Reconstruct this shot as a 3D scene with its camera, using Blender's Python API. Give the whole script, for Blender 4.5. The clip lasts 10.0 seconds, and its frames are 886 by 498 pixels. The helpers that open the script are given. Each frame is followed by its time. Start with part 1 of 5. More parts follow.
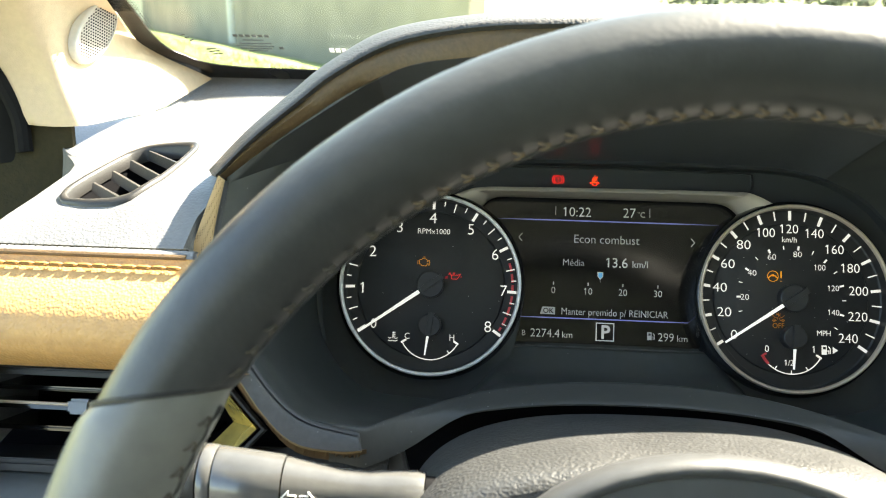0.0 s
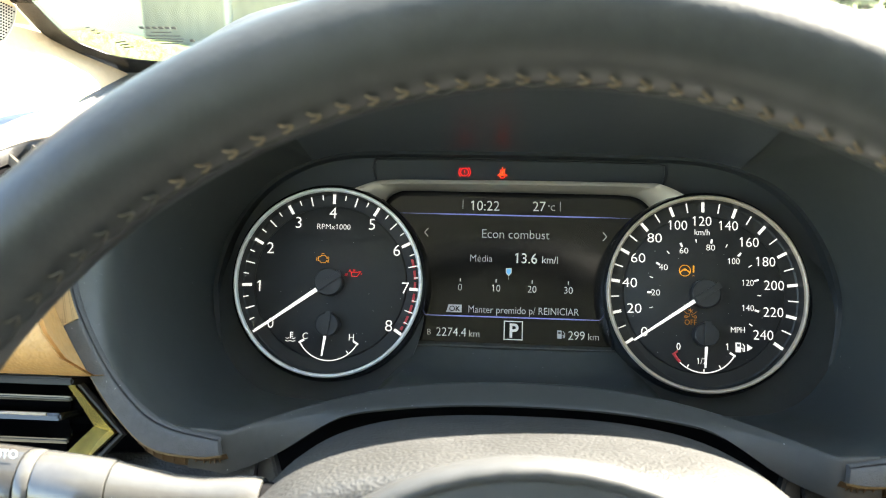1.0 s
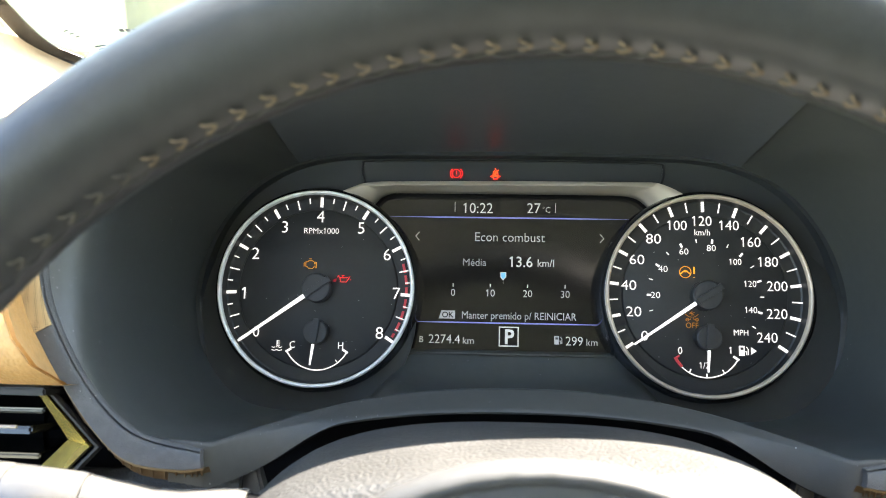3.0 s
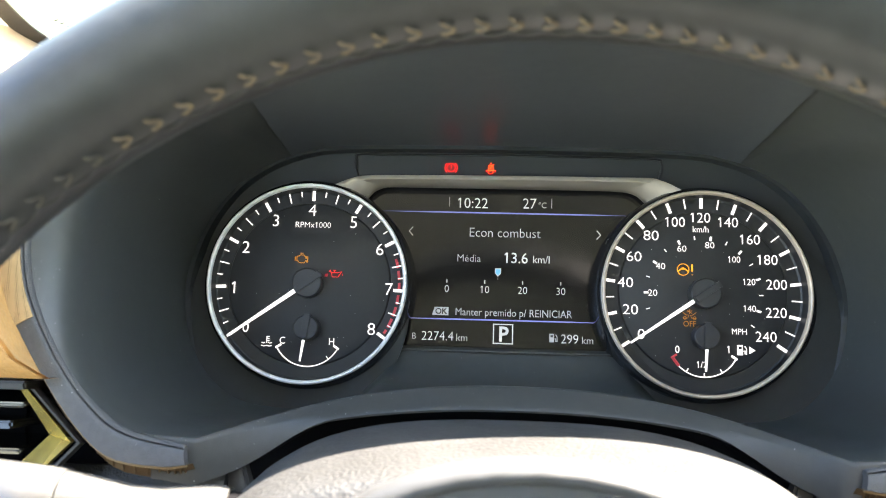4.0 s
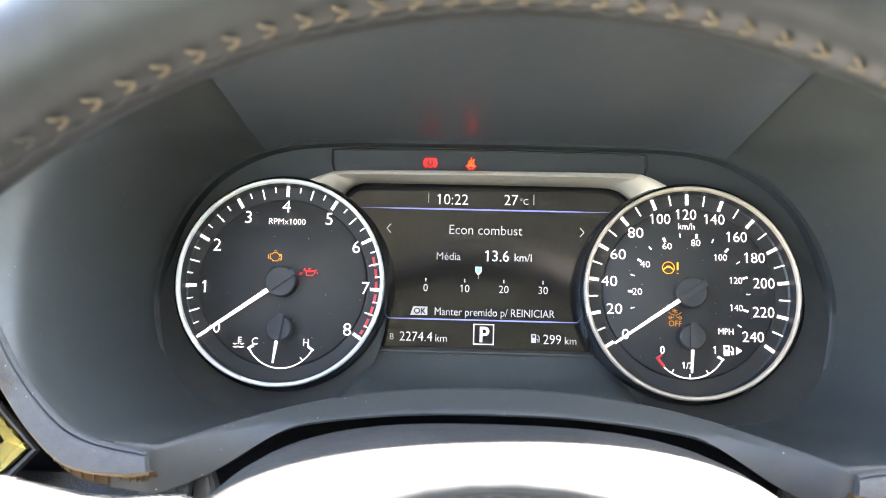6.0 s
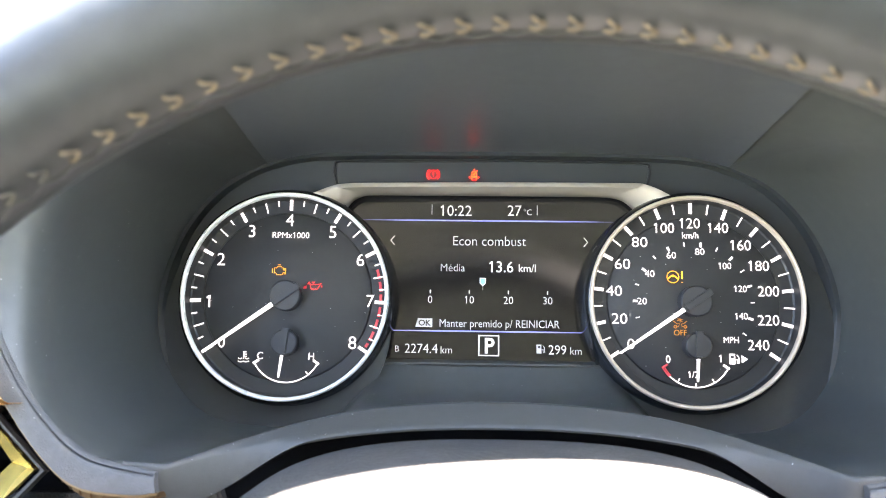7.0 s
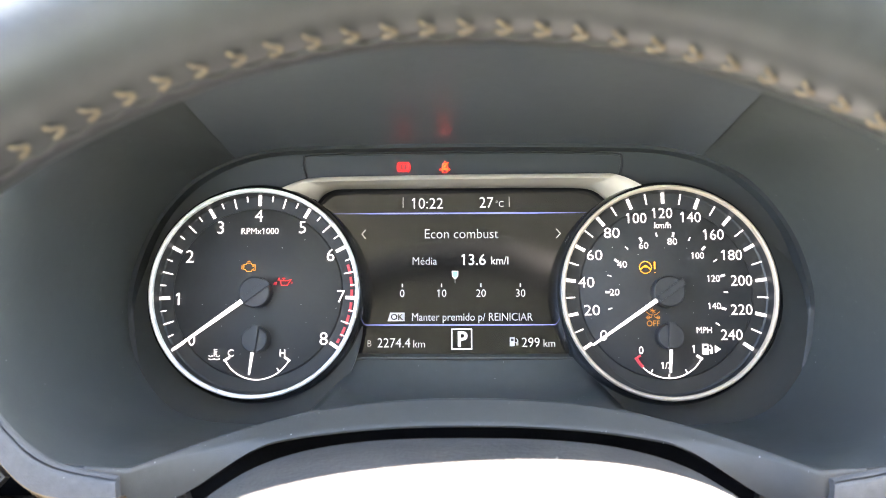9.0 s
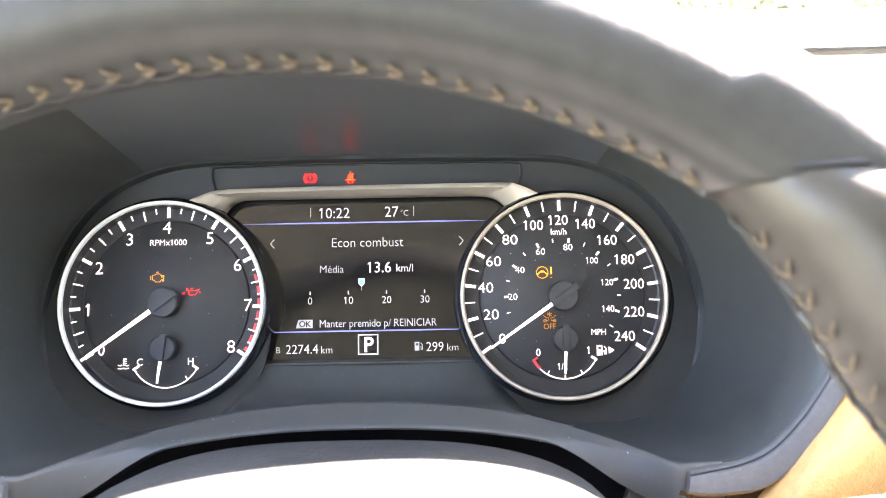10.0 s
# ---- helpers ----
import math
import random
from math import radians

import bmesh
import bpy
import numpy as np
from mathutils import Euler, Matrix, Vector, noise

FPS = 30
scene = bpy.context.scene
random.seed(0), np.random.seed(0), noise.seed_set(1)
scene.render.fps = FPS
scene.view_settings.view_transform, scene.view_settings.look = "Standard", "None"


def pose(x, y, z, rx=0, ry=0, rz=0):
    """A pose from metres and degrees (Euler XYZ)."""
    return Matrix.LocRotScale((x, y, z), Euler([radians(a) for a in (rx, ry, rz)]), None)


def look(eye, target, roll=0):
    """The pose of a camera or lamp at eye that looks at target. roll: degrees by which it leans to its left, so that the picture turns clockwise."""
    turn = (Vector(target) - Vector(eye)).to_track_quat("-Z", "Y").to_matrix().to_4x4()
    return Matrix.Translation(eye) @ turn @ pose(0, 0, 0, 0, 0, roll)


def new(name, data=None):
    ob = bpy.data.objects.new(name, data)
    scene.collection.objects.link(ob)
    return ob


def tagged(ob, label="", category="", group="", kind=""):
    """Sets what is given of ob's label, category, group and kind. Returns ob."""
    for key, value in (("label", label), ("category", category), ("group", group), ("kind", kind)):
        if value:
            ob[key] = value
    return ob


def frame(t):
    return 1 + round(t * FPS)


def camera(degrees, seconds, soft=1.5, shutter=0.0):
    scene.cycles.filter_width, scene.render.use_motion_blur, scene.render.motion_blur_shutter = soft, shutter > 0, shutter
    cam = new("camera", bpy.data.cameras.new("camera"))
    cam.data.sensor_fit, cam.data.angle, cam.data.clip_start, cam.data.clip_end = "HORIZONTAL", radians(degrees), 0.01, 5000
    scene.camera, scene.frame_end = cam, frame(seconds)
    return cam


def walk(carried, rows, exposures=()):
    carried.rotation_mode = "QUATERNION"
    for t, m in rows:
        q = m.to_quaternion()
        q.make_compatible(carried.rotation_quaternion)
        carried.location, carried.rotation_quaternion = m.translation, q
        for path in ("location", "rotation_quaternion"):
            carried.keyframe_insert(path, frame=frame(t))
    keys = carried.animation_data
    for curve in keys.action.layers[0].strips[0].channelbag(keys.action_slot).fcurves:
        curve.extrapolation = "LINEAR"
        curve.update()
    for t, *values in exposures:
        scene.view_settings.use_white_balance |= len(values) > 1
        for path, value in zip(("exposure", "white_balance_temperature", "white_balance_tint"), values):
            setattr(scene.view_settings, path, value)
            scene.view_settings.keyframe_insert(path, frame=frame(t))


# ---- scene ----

# All car parts are laid out on the instrument panel's own axes: x right, y ahead, z up along the panel.
# The panel leans back by 25 degrees and its middle is 0.95 m above the ground.
CAR = pose(0, 0, 0.95, -25)

cam = camera(58.4, 10.0, 1.0)
cam.data.dof.use_dof = True
cam.data.dof.focus_distance = 0.40
cam.data.dof.aperture_fstop = 16.5
# seconds, eye on the panel's axes, yaw, pitch, roll
PATH = [
    (0.0, -0.0674, -0.4473, -0.0258, 3.386, 6.067, 2.38),
    (0.5, -0.0394, -0.4366, -0.0291, 3.933, 6.167, 2.823),
    (1.0, -0.012, -0.4253, -0.0274, 3.662, 6.501, 1.976),
    (1.5, -0.0129, -0.4146, -0.0338, 3.644, 6.714, 0.974),
    (2.0, -0.0116, -0.4134, -0.0328, 3.536, 7.714, 0.947),
    (2.5, -0.015, -0.411, -0.0332, 3.028, 7.919, 1.025),
    (4.0, -0.0125, -0.4017, -0.0354, 2.756, 7.95, 1.732),
    (4.5, -0.0089, -0.3926, -0.0351, 2.273, 7.946, 1.675),
    (5.0, -0.0123, -0.3936, -0.0354, 1.965, 7.931, 1.761),
    (5.5, -0.0081, -0.3897, -0.0361, 1.814, 7.982, 1.722),
    (7.0, -0.0126, -0.3891, -0.0305, 1.585, 8.218, 0.872),
    (7.5, -0.0119, -0.3848, -0.0216, 1.583, 7.355, 0.227),
    (8.0, -0.0127, -0.3838, -0.0218, 1.766, 6.946, 0.187),
    (8.5, -0.0085, -0.3836, -0.0231, 1.344, 6.984, 0.157),
    (9.0, -0.0002, -0.386, -0.0247, 1.306, 6.977, -0.052),
    (9.5, 0.0152, -0.3897, -0.0235, 0.922, 7.022, -0.468),
    (10.0, 0.0367, -0.3988, -0.024, -0.399, 7.149, -1.06),
]


def eye_pose(x, y, z, yaw, pitch, roll):
    a, p = radians(yaw), radians(pitch)
    ahead = Vector((-math.sin(a) * math.cos(p), math.cos(a) * math.cos(p), math.sin(p)))
    return look((x, y, z), Vector((x, y, z)) + ahead, roll)


EXPOSURES = [(0.0, 3.4, 7500, 6), (0.5, 3.36, 7390, 6), (1.0, 3.86, 7260, 8), (2.0, 4.13, 7240, 11), (2.6, 4.16, 7240, 12), (4.0, 4.37, 7250, 14.5), (4.6, 4.9, 7230, 16.5), (5.5, 5.1, 7230, 19), (8.0, 5.35, 7240, 20.5), (9.2, 5.35, 7300, 20.5), (10.0, 5.26, 7450, 26)]
walk(cam, [(t, CAR @ eye_pose(*row)) for t, *row in PATH], EXPOSURES)

# ---- light ----
SUN_ELEVATION, SUN_AZIMUTH = 44.9, 53.8
world = bpy.data.worlds.new("world")
scene.world = world
world.use_nodes = True
nt = world.node_tree
nt.nodes.clear()
sky = nt.nodes.new("ShaderNodeTexSky")
sky.sky_type, sky.sun_disc = "NISHITA", False
sky.sun_elevation, sky.sun_rotation = radians(SUN_ELEVATION), radians(SUN_AZIMUTH)
bg = nt.nodes.new("ShaderNodeBackground")
bg.inputs["Strength"].default_value = 0.1
wout = nt.nodes.new("ShaderNodeOutputWorld")
nt.links.new(sky.outputs[0], bg.inputs[0])
nt.links.new(bg.outputs[0], wout.inputs[0])
sun_data = bpy.data.lights.new("sun", "SUN")
sun_data.energy, sun_data.angle, sun_data.color = 5.0, radians(0.5), (1.0, 0.95, 0.87)
sun = new("sun", sun_data)
sun_way = Vector((math.sin(radians(SUN_AZIMUTH)) * math.cos(radians(SUN_ELEVATION)), math.cos(radians(SUN_AZIMUTH)) * math.cos(radians(SUN_ELEVATION)), math.sin(radians(SUN_ELEVATION))))
sun.matrix_world = look(sun_way * 30, (0, 0, 0))


# ---- materials ----
def material(name, colour, rough=0.5, metal=0.0, grain=0.0, scale=200.0, relief=0.0, relief_scale=600.0, coat=0.0, emit=None, emit_strength=0.0, spec=0.5, cells=False, rough_var=0.06):
    """A surface with a fine grain, a broad unevenness and a fine relief."""
    m = bpy.data.materials.new(name)
    m.use_nodes = True
    t = m.node_tree
    b = t.nodes["Principled BSDF"]
    b.inputs["Roughness"].default_value = rough
    b.inputs["Metallic"].default_value = metal
    b.inputs["Coat Weight"].default_value = coat
    b.inputs["Coat Roughness"].default_value = 0.08
    b.inputs["Specular IOR Level"].default_value = spec
    b.inputs["Base Color"].default_value = (*colour, 1)
    co = t.nodes.new("ShaderNodeTexCoord")
    if grain > 0:
        fine, broad = t.nodes.new("ShaderNodeTexNoise"), t.nodes.new("ShaderNodeTexNoise")
        fine.inputs["Scale"].default_value, fine.inputs["Detail"].default_value = scale, 4
        broad.inputs["Scale"].default_value, broad.inputs["Detail"].default_value = scale / 14, 3
        for n in (fine, broad):
            t.links.new(co.outputs["Object"], n.inputs["Vector"])
        add = t.nodes.new("ShaderNodeMath")
        add.operation = "ADD"
        t.links.new(fine.outputs["Fac"], add.inputs[0])
        t.links.new(broad.outputs["Fac"], add.inputs[1])
        span = t.nodes.new("ShaderNodeMapRange")
        span.inputs["From Min"].default_value, span.inputs["From Max"].default_value = 0.6, 1.4
        span.inputs["To Min"].default_value, span.inputs["To Max"].default_value = 1 - grain, 1 + grain
        t.links.new(add.outputs[0], span.inputs["Value"])
        mul = t.nodes.new("ShaderNodeMix")
        mul.data_type, mul.blend_type = "RGBA", "MULTIPLY"
        mul.inputs["Factor"].default_value = 1.0
        mul.inputs["A"].default_value = (*colour, 1)
        t.links.new(span.outputs["Result"], mul.inputs["B"])
        t.links.new(mul.outputs["Result"], b.inputs["Base Color"])
        rr = t.nodes.new("ShaderNodeMapRange")
        rr.inputs["From Min"].default_value, rr.inputs["From Max"].default_value = 0.3, 0.7
        rr.inputs["To Min"].default_value, rr.inputs["To Max"].default_value = max(0.02, rough - rough_var), min(1, rough + rough_var)
        t.links.new(broad.outputs["Fac"], rr.inputs["Value"])
        t.links.new(rr.outputs["Result"], b.inputs["Roughness"])
    if relief > 0:
        if cells:
            h = t.nodes.new("ShaderNodeTexVoronoi")
            h.feature = "SMOOTH_F1"
            h.inputs["Scale"].default_value = relief_scale
            out = h.outputs["Distance"]
        else:
            h = t.nodes.new("ShaderNodeTexNoise")
            h.inputs["Scale"].default_value, h.inputs["Detail"].default_value = relief_scale, 3
            out = h.outputs["Fac"]
        t.links.new(co.outputs["Object"], h.inputs["Vector"])
        bump = t.nodes.new("ShaderNodeBump")
        bump.inputs["Strength"].default_value, bump.inputs["Distance"].default_value = relief, 0.0006
        t.links.new(out, bump.inputs["Height"])
        t.links.new(bump.outputs["Normal"], b.inputs["Normal"])
    if emit:
        b.inputs["Emission Color"].default_value = (*emit, 1)
        b.inputs["Emission Strength"].default_value = emit_strength
    return m


soft_black = material("soft_black_plastic", (0.0445, 0.049, 0.049), 0.55, grain=0.15, scale=300, relief=0.25, relief_scale=1800)
# roof lining: lighter, bluer base holds the sheen that light leaves on it
roof_sheen_black = material("roof_sheen_plastic", (0.070, 0.077, 0.086), 0.34, grain=0.12, scale=220, relief=0.15, relief_scale=2200)
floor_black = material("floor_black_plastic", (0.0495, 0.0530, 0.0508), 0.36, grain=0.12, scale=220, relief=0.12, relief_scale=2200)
ledge_black = material("ledge_black_plastic", (0.054, 0.052, 0.047), 0.5, grain=0.12, scale=260, relief=0.15, relief_scale=2000)
gloss_black = material("gloss_black_plastic", (0.012, 0.013, 0.014), 0.14, grain=0.1, scale=120)
face_black = material("dial_black", (0.015, 0.016, 0.017), 0.55, grain=0.12, scale=500)
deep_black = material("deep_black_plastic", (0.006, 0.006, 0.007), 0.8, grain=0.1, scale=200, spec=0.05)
# recess walls: darkened base holds the shade under the roof's edge
shaded_recess_black = material("shaded_recess_plastic", (0.030, 0.034, 0.036), 0.5, grain=0.1, scale=200, spec=0.35)
# lamp panel: the roof's shade on it is mixed into this darker base
shaded_mask_black = material("shaded_mask_plastic", (0.0245, 0.029, 0.0305), 0.42, grain=0.06, scale=260)
surround_black = material("dial_surround_plastic", (0.037, 0.041, 0.041), 0.42, grain=0.12, scale=220, relief=0.12, relief_scale=2200)
crease_black = material("crease_black", (0.010, 0.011, 0.012), 0.6, grain=0.1, scale=300)
pad_black = material("airbag_vinyl", (0.036, 0.037, 0.0375), 0.42, grain=0.2, scale=350, relief=0.6, relief_scale=800, cells=True)
hub_vinyl = material("hub_vinyl", (0.050, 0.052, 0.054), 0.45, grain=0.15, scale=200, relief=0.12, relief_scale=1500)
# top pad vinyl: base lightened to carry the sun's glare on the pad
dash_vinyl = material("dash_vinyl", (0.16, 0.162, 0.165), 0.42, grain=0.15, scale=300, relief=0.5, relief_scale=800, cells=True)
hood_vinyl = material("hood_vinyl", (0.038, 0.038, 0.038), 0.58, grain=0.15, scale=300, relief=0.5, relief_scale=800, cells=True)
lower_vinyl = material("lower_vinyl", (0.026, 0.026, 0.026), 0.55, grain=0.3, scale=300, relief=0.7, relief_scale=1000, cells=True)
lip_vinyl = material("lip_vinyl", (0.080, 0.079, 0.079), 0.7, grain=0.18, scale=350, relief=0.35, relief_scale=1500)
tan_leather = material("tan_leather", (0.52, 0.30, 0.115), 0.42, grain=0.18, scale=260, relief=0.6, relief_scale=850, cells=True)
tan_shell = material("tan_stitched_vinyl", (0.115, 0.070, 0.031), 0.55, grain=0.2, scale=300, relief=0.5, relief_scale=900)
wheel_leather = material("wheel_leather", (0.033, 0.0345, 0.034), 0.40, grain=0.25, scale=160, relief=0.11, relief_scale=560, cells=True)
# left grip leather: paler base holds the light falling on that side
lit_grip_leather = material("lit_grip_leather", (0.125, 0.125, 0.115), 0.36, grain=0.2, scale=140, relief=0.07, relief_scale=500, cells=True)
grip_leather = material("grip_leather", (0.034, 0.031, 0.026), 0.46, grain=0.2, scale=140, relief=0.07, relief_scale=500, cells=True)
tan_edge = material("tan_edge", (0.20, 0.135, 0.06), 0.5, grain=0.2, scale=400)
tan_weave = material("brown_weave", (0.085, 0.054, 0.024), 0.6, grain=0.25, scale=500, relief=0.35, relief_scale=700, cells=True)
perforated = material("perforated_leather", (0.46, 0.31, 0.15), 0.55, grain=0.12, scale=260)
pt = perforated.node_tree
pb = pt.nodes["Principled BSDF"]
pv, pc, pr, pm = (pt.nodes.new(k) for k in ("ShaderNodeTexVoronoi", "ShaderNodeTexCoord", "ShaderNodeMapRange", "ShaderNodeMix"))
pv.inputs["Scale"].default_value, pv.inputs["Randomness"].default_value = 1500, 0.1
pr.inputs["From Min"].default_value, pr.inputs["From Max"].default_value = 0.20, 0.32
pm.data_type = "RGBA"
pm.inputs["A"].default_value = (0.02, 0.014, 0.008, 1)
old = pb.inputs["Base Color"].links[0].from_socket
pt.links.new(pc.outputs["Object"], pv.inputs["Vector"])
pt.links.new(pv.outputs["Distance"], pr.inputs["Value"])
pt.links.new(pr.outputs["Result"], pm.inputs["Factor"])
pt.links.new(old, pm.inputs["B"])
pt.links.new(pm.outputs["Result"], pb.inputs["Base Color"])
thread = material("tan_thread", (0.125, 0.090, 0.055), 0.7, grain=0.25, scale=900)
# the tan thread again, darkened to paint the shade on the left rim's stitches
shaded_thread = material("shaded_thread", (0.062, 0.054, 0.042), 0.8, grain=0.25, scale=900)
dash_thread = material("brown_thread", (0.20, 0.10, 0.02), 0.7, grain=0.25, scale=900)
dark_thread = material("dark_thread", (0.012, 0.012, 0.006), 0.9, grain=0.25, scale=900)
satin = material("satin_metal", (0.46, 0.41, 0.34), 0.38, 0.25, grain=0.08, scale=150)
ring_metal = material("ring_metal", (0.86, 0.85, 0.83), 0.30, 0.25, grain=0.05, scale=150)
# right dial's ring: a warm tan reflection is mixed into the metal's colour
ring_tan_reflection = material("ring_metal_tan_reflection", (0.52, 0.43, 0.34), 0.32, 0.25, grain=0.06, scale=150)
gilt = material("gilt_chrome", (0.82, 0.64, 0.20), 0.26, 0.7, grain=0.35, scale=140, relief=0.3, relief_scale=170)
knob_black = material("knob_plastic", (0.034, 0.034, 0.034), 0.24, grain=0.15, scale=200, relief=0.06, relief_scale=1500, coat=0.6)
stalk_grey = material("stalk_plastic", (0.075, 0.075, 0.073), 0.26, grain=0.15, scale=200, relief=0.06, relief_scale=1500, coat=0.6)
beige = material("beige_trim", (0.57, 0.44, 0.29), 0.6, grain=0.1, scale=260, relief=0.3, relief_scale=1400)
white_trim = material("pale_grille", (0.62, 0.58, 0.52), 0.5, grain=0.08, scale=300)
glow_white = material("lit_white", (0.5, 0.5, 0.5), 0.5, emit=(1, 1, 1), emit_strength=0.062)
glow_text = material("screen_white", (0.5, 0.5, 0.5), 0.5, emit=(0.95, 0.97, 1), emit_strength=0.013)
glow_dim = material("screen_grey", (0.4, 0.4, 0.42), 0.5, emit=(0.9, 0.92, 1), emit_strength=0.0075)
glow_blue = material("screen_blue", (0.1, 0.12, 0.4), 0.5, emit=(0.35, 0.4, 1), emit_strength=0.024)
glow_marker = material("screen_marker", (0.1, 0.4, 0.7), 0.5, emit=(0.15, 0.55, 1), emit_strength=0.028)
glow_red = material("lit_red", (0.6, 0.02, 0.02), 0.5, emit=(1, 0.04, 0.03), emit_strength=0.065)
glow_amber = material("lit_amber", (0.7, 0.3, 0.02), 0.5, emit=(1, 0.36, 0.02), emit_strength=0.045)
lamp_red = material("lamp_red", (0.6, 0.02, 0.02), 0.5, emit=(1, 0.012, 0.010), emit_strength=0.24)
dim_red = material("dim_red", (0.25, 0.01, 0.02), 0.5, emit=(1, 0.03, 0.06), emit_strength=0.015)
dim_amber = material("dim_amber", (0.5, 0.2, 0.02), 0.5, emit=(1, 0.33, 0.04), emit_strength=0.0144)
lamp_amber = material("lamp_amber", (0.7, 0.2, 0.02), 0.5, emit=(1, 0.035, 0.008), emit_strength=0.24)
vent_grey = material("vent_plastic", (0.014, 0.0135, 0.013), 0.5, grain=0.15, scale=220, relief=0.2, relief_scale=1500)
red_paint = material("red_mark", (0.55, 0.05, 0.06), 0.5, emit=(1, 0.08, 0.1), emit_strength=0.006)
needle_white = material("needle_white", (0.85, 0.85, 0.85), 0.4, emit=(1, 1, 1), emit_strength=0.055)
cap_black = material("needle_cap", (0.024, 0.025, 0.027), 0.5, grain=0.12, scale=400)
screen_black = material("screen_glass", (0.0045, 0.0047, 0.0050), 0.14, grain=0.05, scale=60, emit=(0.42, 0.45, 0.5), emit_strength=0.0002, spec=0.38)
headliner = material("headliner_cloth", (0.50, 0.51, 0.52), 0.9, grain=0.1, scale=300, relief=0.3, relief_scale=1200)
cabin_dark = material("cabin_trim", (0.165, 0.175, 0.185), 0.7, grain=0.15, scale=120)
carpet = material("carpet", (0.055, 0.056, 0.058), 0.95, grain=0.25, scale=160)
# dark brown door vinyl, deepened further to hold the shade on the door
door_dark = material("door_vinyl", (0.026, 0.021, 0.008), 0.7, grain=0.3, scale=240, relief=0.6, relief_scale=500, spec=0.15)
rubber = material("seal_rubber", (0.010, 0.010, 0.010), 0.8, grain=0.15, scale=200, spec=0.1)
frit_black = material("frit", (0.006, 0.006, 0.007), 0.25, grain=0.05, scale=90)
lettering = material("pale_print", (0.75, 0.75, 0.72), 0.6)
dark_print = material("dark_print", (0.03, 0.035, 0.03), 0.6)
grass_mat = material("grass", (0.20, 0.23, 0.08), 0.9, grain=0.4, scale=14)
blade_mat = material("grass_blades", (0.25, 0.26, 0.11), 0.7, grain=0.4, scale=3)
wall_mat = material("rendered_wall", (0.27, 0.238, 0.18), 0.9, grain=0.25, scale=2.5)
pale_wall = material("pale_wall", (0.78, 0.70, 0.50), 0.9, grain=0.12, scale=5)
pole_mat = material("concrete_pole", (0.55, 0.53, 0.47), 0.85, grain=0.2, scale=20)
path_mat = material("paving", (0.42, 0.40, 0.36), 0.9, grain=0.25, scale=8)
leaf_mat = material("leaves", (0.022, 0.045, 0.010), 0.8, grain=0.4, scale=9)
bark_mat = material("bark", (0.13, 0.10, 0.07), 0.9, grain=0.3, scale=25)

glass = bpy.data.materials.new("windscreen_glass")
glass.use_nodes = True
gn = glass.node_tree
gn.nodes.clear()
clear, shine, both, facing, steep, gain, gout = (gn.nodes.new(k) for k in ("ShaderNodeBsdfTransparent", "ShaderNodeBsdfGlossy", "ShaderNodeMixShader", "ShaderNodeLayerWeight", "ShaderNodeMath", "ShaderNodeMath", "ShaderNodeOutputMaterial"))
clear.inputs[0].default_value = (0.93, 0.96, 0.91, 1)
shine.inputs["Roughness"].default_value = 0.01
facing.inputs["Blend"].default_value = 0.5
steep.operation, steep.inputs[1].default_value = "POWER", 5.0
gain.operation, gain.inputs[1].default_value, gain.inputs[2].default_value = "MULTIPLY_ADD", 0.24, 0.015
gn.links.new(facing.outputs["Facing"], steep.inputs[0])
gn.links.new(steep.outputs[0], gain.inputs[0])
gn.links.new(gain.outputs[0], both.inputs[0])
gn.links.new(clear.outputs[0], both.inputs[1])
gn.links.new(shine.outputs[0], both.inputs[2])
gn.links.new(both.outputs[0], gout.inputs[0])

tinted = bpy.data.materials.new("tinted_glass")
tinted.use_nodes = True
tn = tinted.node_tree
tn.nodes.clear()
t_clear, t_out = tn.nodes.new("ShaderNodeBsdfTransparent"), tn.nodes.new("ShaderNodeOutputMaterial")
t_clear.inputs[0].default_value = (0.72, 0.75, 0.73, 1)
tn.links.new(t_clear.outputs[0], t_out.inputs[0])

# ---- building helpers ----
BASE = {}


def thing(name, base, label, category, group="", kind="", frame_m=None):
    """An empty at the base of a thing; its parts are given in the same axes as the base."""
    m = CAR if frame_m is None else frame_m
    ob = tagged(new(name), label, category, group, kind)
    ob.matrix_world = m @ Matrix.Translation(base)
    ob.empty_display_size = 0.02
    BASE[ob] = Vector(base)
    return ob


def part(name, bm, mat, parent, label="", smooth=True, angle=35.0, kind=""):
    me = bpy.data.meshes.new(name)
    base = BASE[parent]
    bmesh.ops.translate(bm, verts=bm.verts, vec=-base)
    bm.to_mesh(me)
    bm.free()
    me.materials.append(mat)
    if smooth:
        me.shade_smooth()
        me.set_sharp_from_angle(angle=radians(angle))
    ob = new(name, me)
    ob.parent = parent
    BASE[ob] = base
    if label or kind:
        tagged(ob, label, kind=kind)
    return ob


def piece(name, me, parent, at_m, label=""):
    """An object on shared mesh data under a thing, at a pose on the panel's axes."""
    ob = new(name, me)
    ob.parent = parent
    ob.matrix_local = Matrix.Translation(-BASE[parent]) @ at_m
    if label:
        tagged(ob, label)
    return ob


def data(bm, mat, smooth=True):
    me = bpy.data.meshes.new("piece")
    bm.to_mesh(me)
    bm.free()
    me.materials.append(mat)
    if smooth:
        me.shade_smooth()
        me.set_sharp_from_angle(angle=radians(40))
    return me


